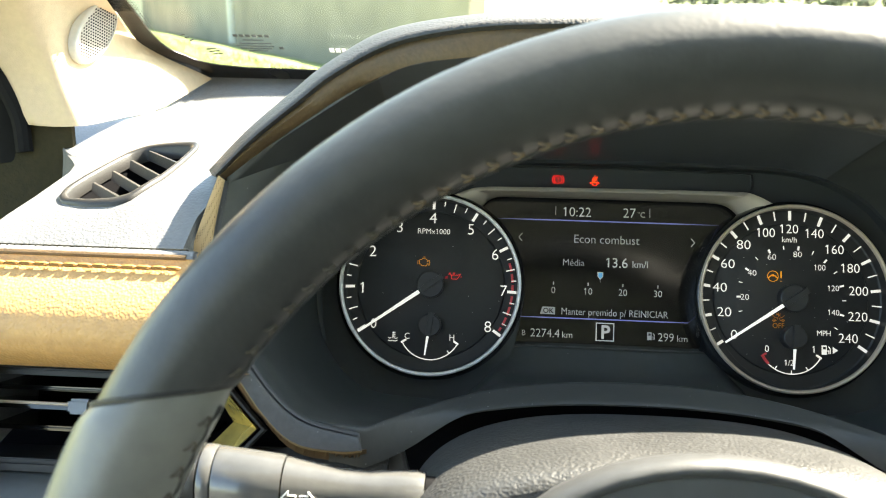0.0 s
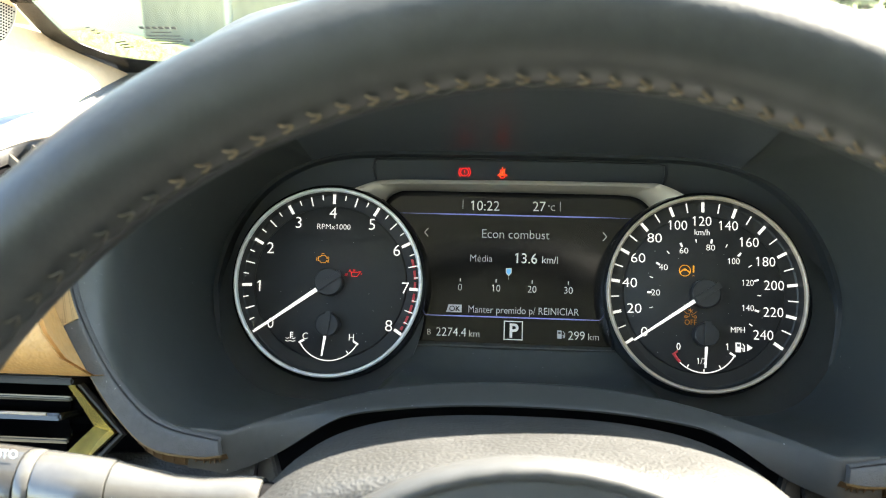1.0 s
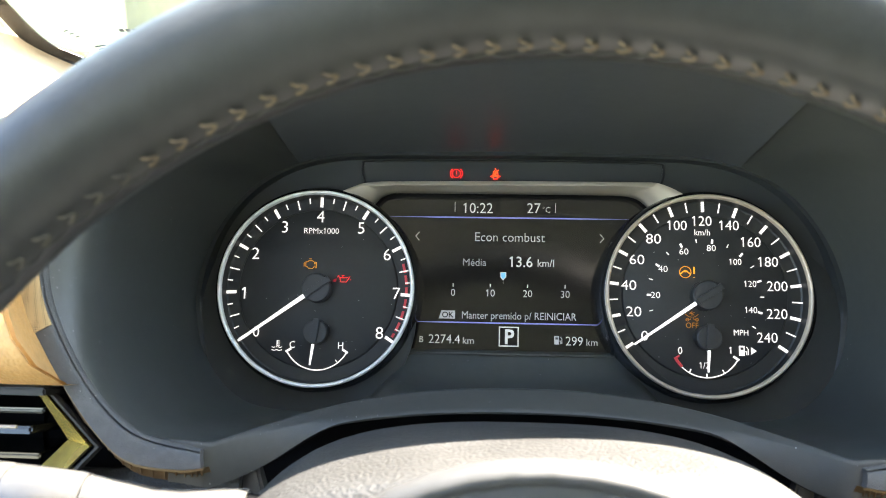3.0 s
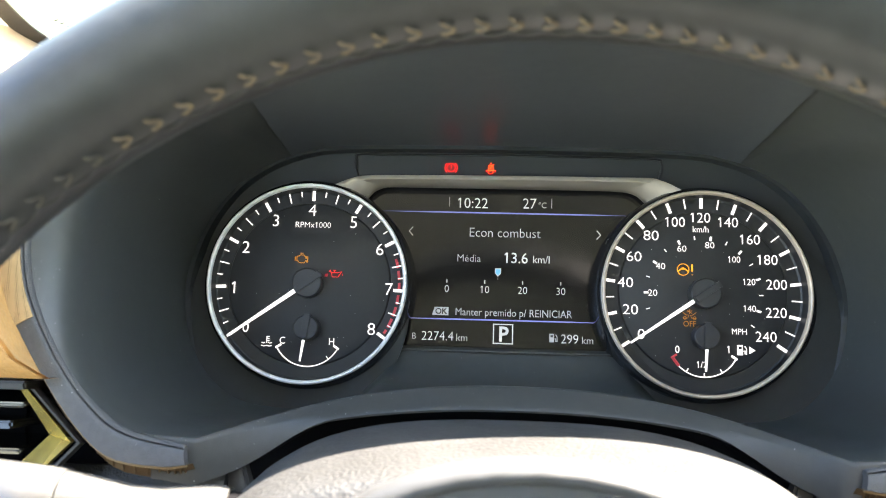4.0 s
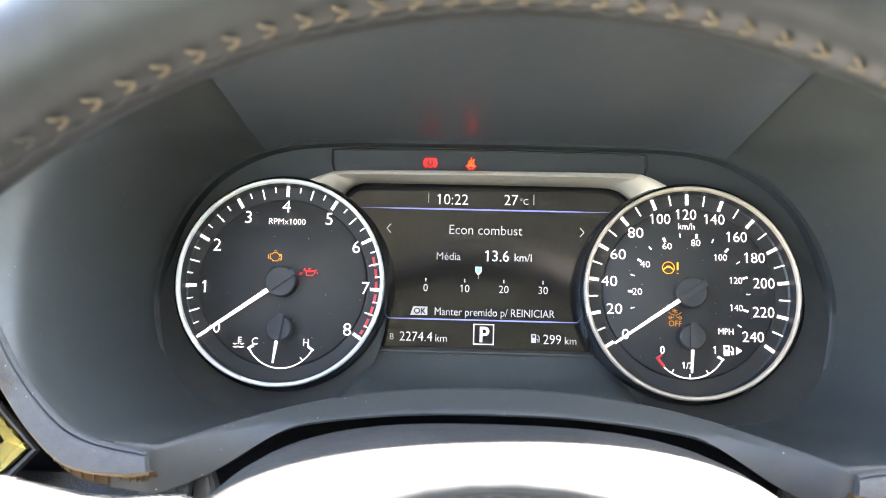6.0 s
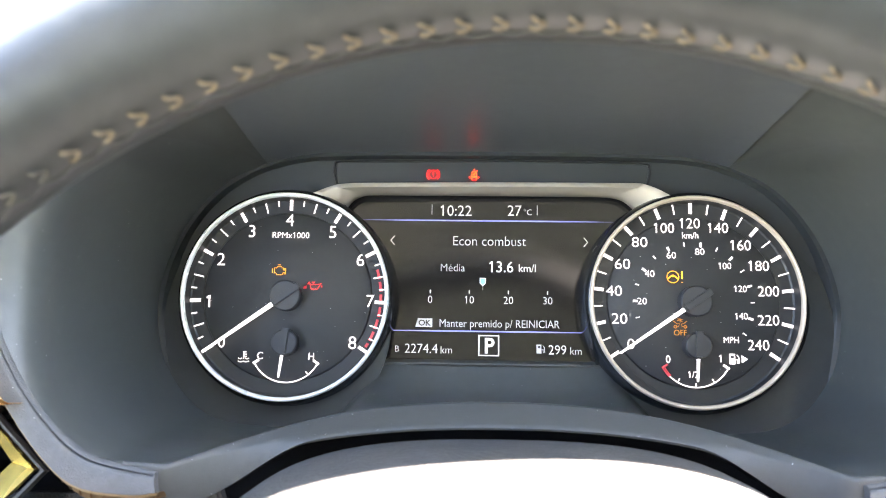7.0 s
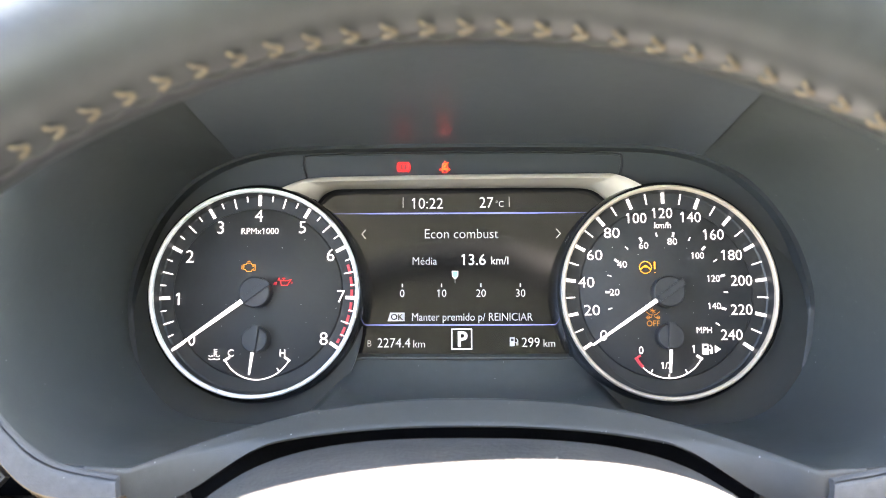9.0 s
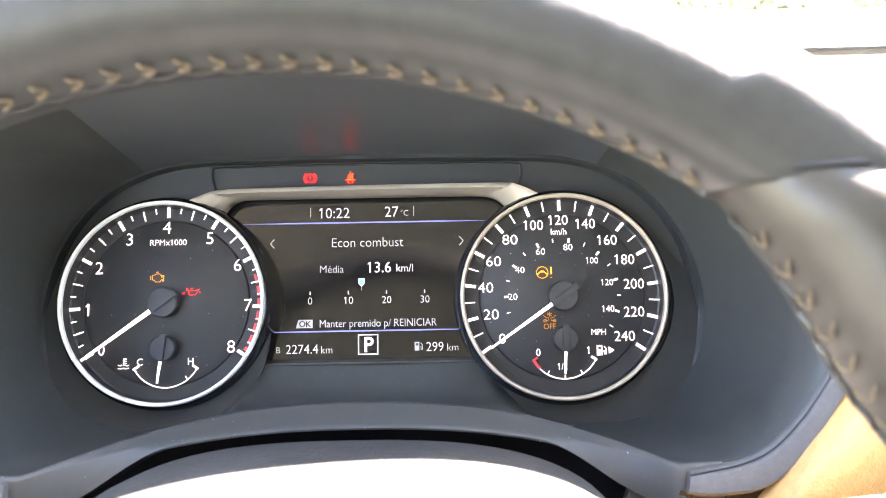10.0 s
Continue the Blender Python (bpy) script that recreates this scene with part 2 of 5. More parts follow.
def curve(points, n):
    """A smooth line of n points through the given ones."""
    p = [Vector(q) for q in points]
    p = [2 * p[0] - p[1]] + p + [2 * p[-1] - p[-2]]
    out = []
    for k in range(n):
        s = k / (n - 1) * (len(p) - 3)
        i = min(int(s), len(p) - 4)
        t = s - i
        a, b, c, d = p[i:i + 4]
        out.append(0.5 * (2 * b + (c - a) * t + (2 * a - 5 * b + 4 * c - d) * t * t + (3 * b - a - 3 * c + d) * t ** 3))
    return out


def loft(rows, close_u=False, close_v=False, cap=False, flip=False, bm=None):
    bm = bm or bmesh.new()
    grid = [[bm.verts.new(q) for q in r] for r in rows]
    nr, nc = len(grid), len(grid[0])
    for i in range(nr if close_v else nr - 1):
        for j in range(nc if close_u else nc - 1):
            f = [grid[i][j], grid[i][(j + 1) % nc], grid[(i + 1) % nr][(j + 1) % nc], grid[(i + 1) % nr][j]]
            bm.faces.new(f[::-1] if flip else f)
    if cap and close_u:
        bm.faces.new(grid[0][::-1])
        bm.faces.new(grid[-1])
    return bm


def sheet(rows, thick, away, **k):
    """A surface with thickness: the rows, and the same rows moved by thick along the way away."""
    off = Vector(away).normalized() * thick
    bm = loft(rows, **k)
    bm2 = bmesh.new()
    top = [[bm2.verts.new(q) for q in r] for r in rows]
    low = [[bm2.verts.new(Vector(q) + off) for q in r] for r in rows]
    bm.free()
    nr, nc = len(rows), len(rows[0])
    for g, rev in ((top, False), (low, True)):
        for i in range(nr - 1):
            for j in range(nc - 1):
                f = [g[i][j], g[i][j + 1], g[i + 1][j + 1], g[i + 1][j]]
                bm2.faces.new(f[::-1] if rev else f)
    rim = [(0, j) for j in range(nc)] + [(i, nc - 1) for i in range(1, nr)] + [(nr - 1, j) for j in range(nc - 2, -1, -1)] + [(i, 0) for i in range(nr - 2, 0, -1)]
    for a, b in zip(rim, rim[1:] + rim[:1]):
        bm2.faces.new([top[a[0]][a[1]], low[a[0]][a[1]], low[b[0]][b[1]], top[b[0]][b[1]]])
    bmesh.ops.recalc_face_normals(bm2, faces=bm2.faces)
    return bm2


def tube(line, radius, sides=8, cap=True):
    """A rod along a line; radius may be a number or a list."""
    line = [Vector(q) for q in line]
    rad = radius if isinstance(radius, (list, tuple)) else [radius] * len(line)
    rows, side = [], None
    for i, q in enumerate(line):
        way = (line[min(i + 1, len(line) - 1)] - line[max(i - 1, 0)]).normalized()
        if side is None:
            side = way.orthogonal().normalized()
        side = (side - way * side.dot(way)).normalized()
        up = way.cross(side)
        rows.append([q + rad[i] * (math.cos(a) * side + math.sin(a) * up) for a in (2 * math.pi * k / sides for k in range(sides))])
    return loft(rows, close_u=True, cap=cap)


def block(centre, size, bevel=0.0, turn=None):
    bm = bmesh.new()
    bmesh.ops.create_cube(bm, size=1)
    bmesh.ops.scale(bm, verts=bm.verts, vec=size)
    if bevel:
        bmesh.ops.bevel(bm, geom=bm.edges[:], offset=bevel, segments=2, affect="EDGES", clamp_overlap=True)
    if turn is not None:
        bm.transform(turn)
    bmesh.ops.translate(bm, verts=bm.verts, vec=centre)
    return bm


def plate(outline, y, depth, bevel=0.0):
    """A flat plate with the given outline (x, z), its face at y towards the driver, and depth behind it."""
    bm = bmesh.new()
    f = bm.faces.new([bm.verts.new((x, y, z)) for x, z in outline])
    r = bmesh.ops.extrude_face_region(bm, geom=[f])
    bmesh.ops.translate(bm, verts=[v for v in r["geom"] if isinstance(v, bmesh.types.BMVert)], vec=(0, depth, 0))
    bmesh.ops.recalc_face_normals(bm, faces=bm.faces)
    if bevel:
        front = [e for e in bm.edges if all(abs(v.co.y - y) < 1e-7 for v in e.verts)]
        bmesh.ops.bevel(bm, geom=front, offset=bevel, segments=2, affect="EDGES", clamp_overlap=True)
    return bm


def lathe(cx, cz, profile, n=72):
    """A ring turned round the axis through (cx, cz) along y; profile: (radius, y)."""
    rows = [[(cx + r * math.sin(a), y, cz + r * math.cos(a)) for a in (2 * math.pi * k / n for k in range(n))] for r, y in profile]
    bm = loft(rows, close_u=True)
    bmesh.ops.recalc_face_normals(bm, faces=bm.faces)
    return bm


def joined(*meshes):
    bm = bmesh.new()
    for b in meshes:
        me = bpy.data.meshes.new("tmp")
        b.to_mesh(me)
        b.free()
        bm.from_mesh(me)
        bpy.data.meshes.remove(me)
    return bm


CAP_MIDDLE = 0.0


def flag_ones(bm, body, size):
    """Gives each figure 1 of a flat text its short slanting flag."""
    seen, glyphs = set(), []
    for v in bm.verts:
        if v in seen:
            continue
        seen.add(v)
        todo, xs, ys = [v], [], []
        while todo:
            w = todo.pop()
            xs.append(w.co.x)
            ys.append(w.co.y)
            for e in w.link_edges:
                o = e.other_vert(w)
                if o not in seen:
                    seen.add(o)
                    todo.append(o)
        glyphs.append([min(xs), max(xs), min(ys), max(ys)])
    glyphs.sort()
    merged = []
    for g in glyphs:
        if merged and g[0] < merged[-1][1] - 0.02 * size:
            m = merged[-1]
            m[1], m[2], m[3] = max(m[1], g[1]), min(m[2], g[2]), max(m[3], g[3])
        else:
            merged.append(g)
    signs = [c for c in body if c != " "]
    if len(signs) != len(merged):
        return
    for c, (x0, x1, y0, y1) in zip(signs, merged):
        if c != "1" or x1 - x0 > 0.2 * size:
            continue
        h = y1 - y0
        shape = [(x0, y1), (x0 - 0.19 * h, y1 - 0.17 * h), (x0 - 0.15 * h, y1 - 0.27 * h), (x0, y1 - 0.17 * h)]
        front = [bm.verts.new((x, y, 0.00006)) for x, y in shape]
        back = [bm.verts.new((x, y, -0.00006)) for x, y in shape]
        bm.faces.new(front)
        bm.faces.new(back[::-1])
        for i in range(4):
            bm.faces.new([front[i], back[i], back[i - 3], front[i - 3]])



def writing(body, size, x, z, y, align="CENTER", stretch=1.0, bold=0.0):
    """Raised lettering that faces the driver, its middle height at z."""
    cu = bpy.data.curves.new("text", "FONT")
    cu.body, cu.size, cu.align_x, cu.align_y = body, size, align, "CENTER"
    cu.extrude, cu.offset, cu.resolution_u = 0.00006, bold, 3
    ob = bpy.data.objects.new("text", cu)
    scene.collection.objects.link(ob)
    dg = bpy.context.evaluated_depsgraph_get()
    me = bpy.data.meshes.new_from_object(ob.evaluated_get(dg))
    bm = bmesh.new()
    bm.from_mesh(me)
    bmesh.ops.remove_doubles(bm, verts=bm.verts, dist=1e-7)
    bpy.data.objects.remove(ob)
    bpy.data.meshes.remove(me)
    bpy.data.curves.remove(cu)
    if "1" in body:
        flag_ones(bm, body, size)
    z -= CAP_MIDDLE * size
    bm.transform(Matrix.Translation((x, y, z)) @ Matrix.Rotation(radians(90), 4, "X") @ Matrix.Diagonal((stretch, 1, 1, 1)))
    return bm


probe = writing("H", 1.0, 0, 0, 0)
CAP_MIDDLE = (max(v.co.z for v in probe.verts) + min(v.co.z for v in probe.verts)) / 2
probe.free()


def mirror(points, about=0.003):
    return [(2 * about - p[0], *p[1:]) for p in points]


# ---- instrument hood: the bowl round the dials ----
hood = thing("instrument_hood", (0, -0.05, -0.07), "black moulded hood over the dials, with a tan leather edge", "instrument hood")

# wall lines from the lower corner up one side to the roof's fold, then the roof
back_side = [(-0.098, 0.004, -0.064), (-0.135, 0.004, -0.058), (-0.158, 0.004, -0.036), (-0.1655, 0.004, -0.006), (-0.1615, 0.004, 0.020), (-0.150, 0.004, 0.0425), (-0.134, 0.004, 0.0595), (-0.114, 0.004, 0.0695)]
lip_side = [(-0.121, -0.103, -0.0705), (-0.1435, -0.104, -0.0645), (-0.1590, -0.104, -0.0530), (-0.1725, -0.105, -0.0350), (-0.1832, -0.106, -0.0118), (-0.1857, -0.107, 0.012), (-0.183, -0.109, 0.036)]
roof_edge = [(-0.184, -0.109, 0.036), (-0.166, -0.112, 0.0515), (-0.147, -0.114, 0.0645), (-0.126, -0.115, 0.0785), (-0.118, -0.1155, 0.0825)]
N = 44


def ledge_z(u):
    return -0.0460 - 0.0165 * (abs(u - 0.003) / 0.107) ** 2.2


def ledge_y(u):
    return -0.060 - 0.043 * (abs(u - 0.003) / 0.1235) ** 4


def floor_back(u):
    d = abs(u - 0.003)
    s = min(1, max(0, (d - 0.052) / 0.036))
    return -0.031 - 0.031 * s * s * (3 - 2 * s) - 0.004 * max(0, (d - 0.09) / 0.035)


def bowl_rows(n=19):
    """Rows of the bowl from the dials to its front edge: floor, corner and side wall in one sweep."""
    back = [Vector((0.003 - 0.098 * k / 10, 0.010 - 0.006 * (k / 10) ** 2, floor_back(0.003 - 0.098 * k / 10))) for k in range(11)] + [Vector(p) for p in back_side[1:]]
    front = [Vector((0.003 - 0.121 * k / 10, ledge_y(0.003 - 0.121 * k / 10), ledge_z(0.003 - 0.121 * k / 10))) for k in range(11)] + [Vector(p) for p in lip_side]
    front = [front[k] for k in range(11)] + [Vector(p) for p in lip_side[1:]]
    a, b = curve(back[:11], 30)[:-1] + curve(back[10:], N), curve(front[:11], 30)[:-1] + curve(front[10:], N)
    out = []
    for k in range(n):
        t = 1 - (1 - k / (n - 1)) ** 1.5
        row = []
        for j, (p, q) in enumerate(zip(a, b)):
            m = p.lerp(q, t)
            w = min(1, max(0, (j - 20) / 22))
            w = w * w * (3 - 2 * w)
            flare = 0.42 * t + 0.58 * t ** 7
            wall_m = Vector((p.x + (q.x - p.x) * flare, m.y, p.z + (q.z - p.z) * flare))
            d = Vector((wall_m.x - 0.003, 0, wall_m.z)).normalized()
            wall_m += d * 0.007 * 4 * t * (1 - t)
            s = t ** 1.3
            floor_m = Vector((m.x, m.y, p.z + (q.z - p.z) * s - (0.006 + 0.014 * max(0, 1 - (abs(p.x - 0.003) / 0.085) ** 2)) * math.sin(math.pi * t ** 0.65) * (1 - 0.3 * t)))
            row.append(floor_m.lerp(wall_m, w))
        out.append(row)
    return out


LEDGE = ((-0.0010, 0.0004), (-0.0022, 0.0002), (-0.0034, -0.0005), (-0.0052, -0.0017), (-0.0100, -0.0044), (-0.0150, -0.0070), (-0.0172, -0.0084), (-0.0174, -0.0088), (-0.0120, -0.0094), (-0.0020, -0.0100))


def bowl_mesh(rows):
    """The bowl's surface, its front edge over the floor running on into a rounded ledge, with a shell's thickness."""
    bm = bmesh.new()
    grid = [[bm.verts.new(q) for q in r] for r in rows]
    edge = grid[-1][:34]
    strip = [edge]
    for k, (dy, dz) in enumerate(LEDGE):
        turn = math.radians(80) * min(1, (k + 1) / 6)
        line = []
        for j, v in enumerate(edge):
            d = abs(v.co.x - 0.003) / 0.1235
            e = min(1, max(0, (d - 0.58) / 0.36))
            e = 1 if j > 29 else e * e * (3 - 2 * e)
            g = 1 - 0.22 * min(1, d / 0.65) ** 2
            r = 0.0045 * (1 - 0.75 * min(1, max(0, (j - 24) / 8)))
            end_y, end_z = -r * math.sin(turn), -r * (1 - math.cos(turn)) - (0, 0.0145, 0.0150, 0.0150, 0.0150)[max(0, k - 5)]
            line.append(bm.verts.new((v.co.x, v.co.y + dy * g * (1 - e) + (end_y + 0.006 * max(0, k - 7)) * e, v.co.z + dz * g * (1 - e) + end_z * e)))
        strip.append(line)
    for k, g in enumerate((grid, strip)):
        for i in range(len(g) - 1):
            for j in range(len(g[i]) - 1):
                f = bm.faces.new([g[i][j], g[i][j + 1], g[i + 1][j + 1], g[i + 1][j]])
                # rows past the ledge's lower edge are black: its underside shade, as colour
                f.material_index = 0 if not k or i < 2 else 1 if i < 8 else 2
    bmesh.ops.recalc_face_normals(bm, faces=bm.faces)
    probe = min(bm.faces, key=lambda f: (f.calc_center_median() - Vector((0.003, -0.03, -0.04))).length)
    if probe.normal.z < 0:
        bmesh.ops.reverse_faces(bm, faces=bm.faces)
    bm.normal_update()
    low_line = set(strip[-1])
    front, rim = bm.faces[:], [e for e in bm.edges if e.is_boundary]
    twin = {v: bm.verts.new(v.co - v.normal * 0.0018) for v in bm.verts[:]}
    for f in front:
        bm.faces.new([twin[v] for v in reversed(f.verts)]).material_index = f.material_index
    for e in rim:
        a, b = e.verts
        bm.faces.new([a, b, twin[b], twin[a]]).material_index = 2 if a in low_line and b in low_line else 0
    return bm


for side in (0, 1):
    rows = bowl_rows()
    c = curve(roof_edge, 10)
    top_line = [r[-1] for r in rows]
    rows2 = []
    for k, edge in enumerate(top_line):
        t = 1 - (1 - k / (len(top_line) - 1)) ** 1.5
        plain = [Vector(back_side[-1]).lerp(q, t) for q in c]
        rows2.append([q + (edge - plain[0]) * (1 - j / 9) for j, q in enumerate(plain)])
    if side:
        rows, rows2 = ([mirror([tuple(v) for v in r]) for r in rr] for rr in (rows, rows2))
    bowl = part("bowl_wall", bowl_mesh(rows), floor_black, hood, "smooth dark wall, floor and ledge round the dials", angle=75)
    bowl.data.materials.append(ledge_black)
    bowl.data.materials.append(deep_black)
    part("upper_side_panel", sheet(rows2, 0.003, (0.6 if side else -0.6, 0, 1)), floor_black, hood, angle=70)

roof_back = [(-0.114, 0.004, 0.0695), (-0.095, 0.004, 0.0740), (-0.070, 0.004, 0.0757), (0.003, 0.004, 0.0765)]
roof_back = roof_back + mirror(roof_back[:-1])[::-1]
roof_front = [(-0.118, -0.1155, 0.0825), (-0.106, -0.116, 0.0880), (-0.087, -0.117, 0.0915), (-0.045, -0.118, 0.0950), (0.003, -0.118, 0.0962)]
roof_front = roof_front + mirror(roof_front[:-1])[::-1]


def overhang(points):
    """The hood's front edge arches towards the driver in its middle."""
    out = []
    for x, y, z in points:
        b = 0.016 * max(0, 1 - ((x - 0.003) / 0.125) ** 2)
        out.append((x, y - b, -0.0258 + (z + 0.0258) * (0.447 + y - b) / (0.447 + y)))
    return out


roof_front = overhang(roof_front)
ra, rb = curve(roof_back, 33), curve(roof_front, 33)
part("roof_panel", sheet([[p.lerp(q, t) for p, q in zip(ra, rb)] for t in [k / 8 for k in range(9)]], 0.003, (0, 0, 1)), roof_sheen_black, hood, "smooth dark roof panel above the dials", angle=50)

# front band in tan leather, and the vinyl top of the hood
low = [(-0.1865, -0.110, 0.0365), (-0.168, -0.1135, 0.0505), (-0.149, -0.1145, 0.0640), (-0.127, -0.1155, 0.0785), (-0.106, -0.1165, 0.0880), (-0.087, -0.1175, 0.0915), (-0.045, -0.1185, 0.0950), (0.003, -0.1185, 0.0962)]
high = [(-0.1875, -0.111, 0.0385), (-0.171, -0.115, 0.0545), (-0.152, -0.116, 0.0710), (-0.137, -0.1165, 0.0835), (-0.112, -0.117, 0.0975), (-0.079, -0.118, 0.1045), (-0.047, -0.119, 0.1065), (0.003, -0.119, 0.1075)]
low, high = low + mirror(low[:-1])[::-1], high + mirror(high[:-1])[::-1]
cl, ch = curve(overhang(low), 61), curve(overhang(high), 61)
mid = [p.lerp(q, 0.5) + Vector((0, -0.0025, 0)) for p, q in zip(cl, ch)]
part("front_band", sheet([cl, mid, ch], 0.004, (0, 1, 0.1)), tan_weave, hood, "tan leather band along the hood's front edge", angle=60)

top_rows = []
for back, lift, spread in ((-0.0030, -0.0004, 0.0), (-0.0028, 0.0012, 0.002), (0.0, 0.0034, 0.010), (0.005, 0.0065, 0.03), (0.012, 0.0110, 0.045), (0.025, 0.0165, 0.06), (0.05, 0.0200, 0.08), (0.085, 0.0160, 0.11), (0.12, 0.0050, 0.14)):
    row = []
    for p in ch:
        k = 0.45 + 0.55 * min(1, max(0, (p.z - 0.035) / 0.06))
        row.append(p + Vector(((p.x - 0.003) * spread, back, lift * k)))
    top_rows.append(row)
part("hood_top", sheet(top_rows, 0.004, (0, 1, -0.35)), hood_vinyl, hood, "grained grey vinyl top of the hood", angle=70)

# lip round the lower corners: a flat grey band with a groove, and a tan outer side
for side in (0, 1):
    inner = [(-0.1205, -0.1035, -0.0700)] + lip_side[1:]
    outer = [(-0.1185, -0.106, -0.0765), (-0.128, -0.106, -0.0775), (-0.147, -0.106, -0.0750), (-0.161, -0.106, -0.0640), (-0.174, -0.107, -0.0470), (-0.184, -0.107, -0.0320), (-0.192, -0.108, -0.0170), (-0.1962, -0.109, 0.004), (-0.1918, -0.110, 0.022), (-0.1862, -0.111, 0.0385)]
    i, o = curve(inner, 40), curve(outer, 40)
    face = []
    for t, out_y in ((0.0, 0.0), (0.04, -0.0018), (0.11, -0.0024), (0.16, -0.0008), (0.22, -0.0028), (0.35, -0.0031), (0.7, -0.0032), (0.96, -0.0028), (1.0, -0.0010)):
        face.append([p.lerp(q, t) + Vector((0, out_y, 0)) for p, q in zip(i, o)])
    up = [k for k, q in enumerate(o) if q.z > -0.030]
    patch = [[face[r][k] + Vector((0, -0.0006, 0)) for k in up] for r in (4, 5, 6, 7)]
    rim = [q.copy() for q in o]
    deep = [q + Vector((-0.003 if q.z > -0.06 else -0.001, 0.009, -0.0055 * min(1, max(0, -q.z / 0.05)))) for q in o]
    deeper = [q + Vector((-0.010 if q.z > -0.06 else -0.002, 0.050, -0.008 * min(1, max(0, -q.z / 0.05)))) for q in o]
    ribs = [[o[k] + Vector((0.0012, 0.0006, -0.0006)), o[k] + Vector((0.0000, 0.0045, -0.0034)), o[k] + Vector((-0.0012, 0.0075, -0.0046))] for k in range(1, 17)]
    if side:
        patch = [mirror([tuple(v) for v in r]) for r in patch]
        face, rim, deep, deeper = [mirror([tuple(v) for v in r]) for r in face], *(mirror([tuple(v) for v in r]) for r in (rim, deep, deeper))
    for line in ribs:
        part("lip_rib", tube(mirror([tuple(v) for v in line]) if side else line, 0.0004, 5), tan_shell, hood)
    piping = [q + Vector((0, -0.0006, -0.0002)) for q in o[:30]]
    part("lip_piping", tube(mirror([tuple(v) for v in piping]) if side else piping, 0.0007, 6), tan_edge, hood, "thin tan edge of the lip")
    part("lip", sheet(face, 0.004, (0, 1, 0)), lip_vinyl, hood, "grey vinyl lip with a pressed groove", angle=60)
    part("lip_patch", sheet(patch, 0.0008, (0, 1, 0)), perforated, hood, "tan perforated leather on the upper lip", angle=60)
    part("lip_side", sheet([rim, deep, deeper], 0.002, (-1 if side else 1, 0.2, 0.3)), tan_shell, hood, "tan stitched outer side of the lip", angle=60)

part("floor_edge", tube([(u, 0.0088, floor_back(u) + 0.0002) for u in [-0.062 + 0.130 * k / 40 for k in range(41)]], 0.0007, 6), ledge_black, hood)
# black sheets added as shade below the ledge, and mouldings below its corners
part("light_block_sheet", sheet([[(-0.150, 0.10, -0.080), (0.156, 0.10, -0.080)], [(-0.150, -0.058, -0.080), (0.156, -0.058, -0.080)]], 0.003, (0, 0, -1)), deep_black, hood)
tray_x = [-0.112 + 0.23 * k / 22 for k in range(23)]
part("shade_backing", sheet([[(x, ledge_y(x) + 0.004, ledge_z(x) - 0.0055) for x in tray_x], [(x, ledge_y(x) + 0.002, -0.124) for x in tray_x]], 0.004, (0, 1, 0)), deep_black, hood)

# ---- instrument cluster ----
cluster = thing("instrument_cluster", (0, 0.02, -0.06), "lit analogue dials on both sides of a colour display", "instrument cluster")
T_C, S_C = (-0.1000, 0.0012), (0.0991, 0.0010)
ap_l = [(-0.150, -0.060), (-0.158, -0.040), (-0.1635, -0.008), (-0.1595, 0.018), (-0.149, 0.0405), (-0.133, 0.0575), (-0.110, 0.0690), (-0.078, 0.0735), (0.003, 0.0745)]
loop = [(v.x, v.z) for v in curve([(x, 0, z) for x, z in ap_l], 30)]
loop = loop + [(0.006 - x, z) for x, z in loop[:-1][::-1]]


# surround between the hood's wall and the opening, and the wall of the opening
outer_line = [(0.003 + (x - 0.003) * 1.06, z + (0.005 if z > 0.03 else 0.0)) for x, z in loop]


def lift_back(z):
    """How far the panel round the dials is sunk at a height: flush below, deep above."""
    b = min(1, max(0, (z + 0.015) / 0.055))
    return b * b * (3 - 2 * b)


part("surround", sheet([[(x, 0.0045, z) for x, z in outer_line], [(x, 0.0035, z) for x, z in loop], [(0.003 + (x - 0.003) * 0.985, 0.0056 + 0.0075 * lift_back(z), z * 0.985) for x, z in loop]], 0.0015, (0, 1, 0)), shaded_recess_black, cluster, "matt black surround of the dials", angle=50)
part("back_panel", plate([(0.003 + (x - 0.003) * 1.02, z * 1.02) for x, z in loop], 0.0155, 0.004), soft_black, cluster)


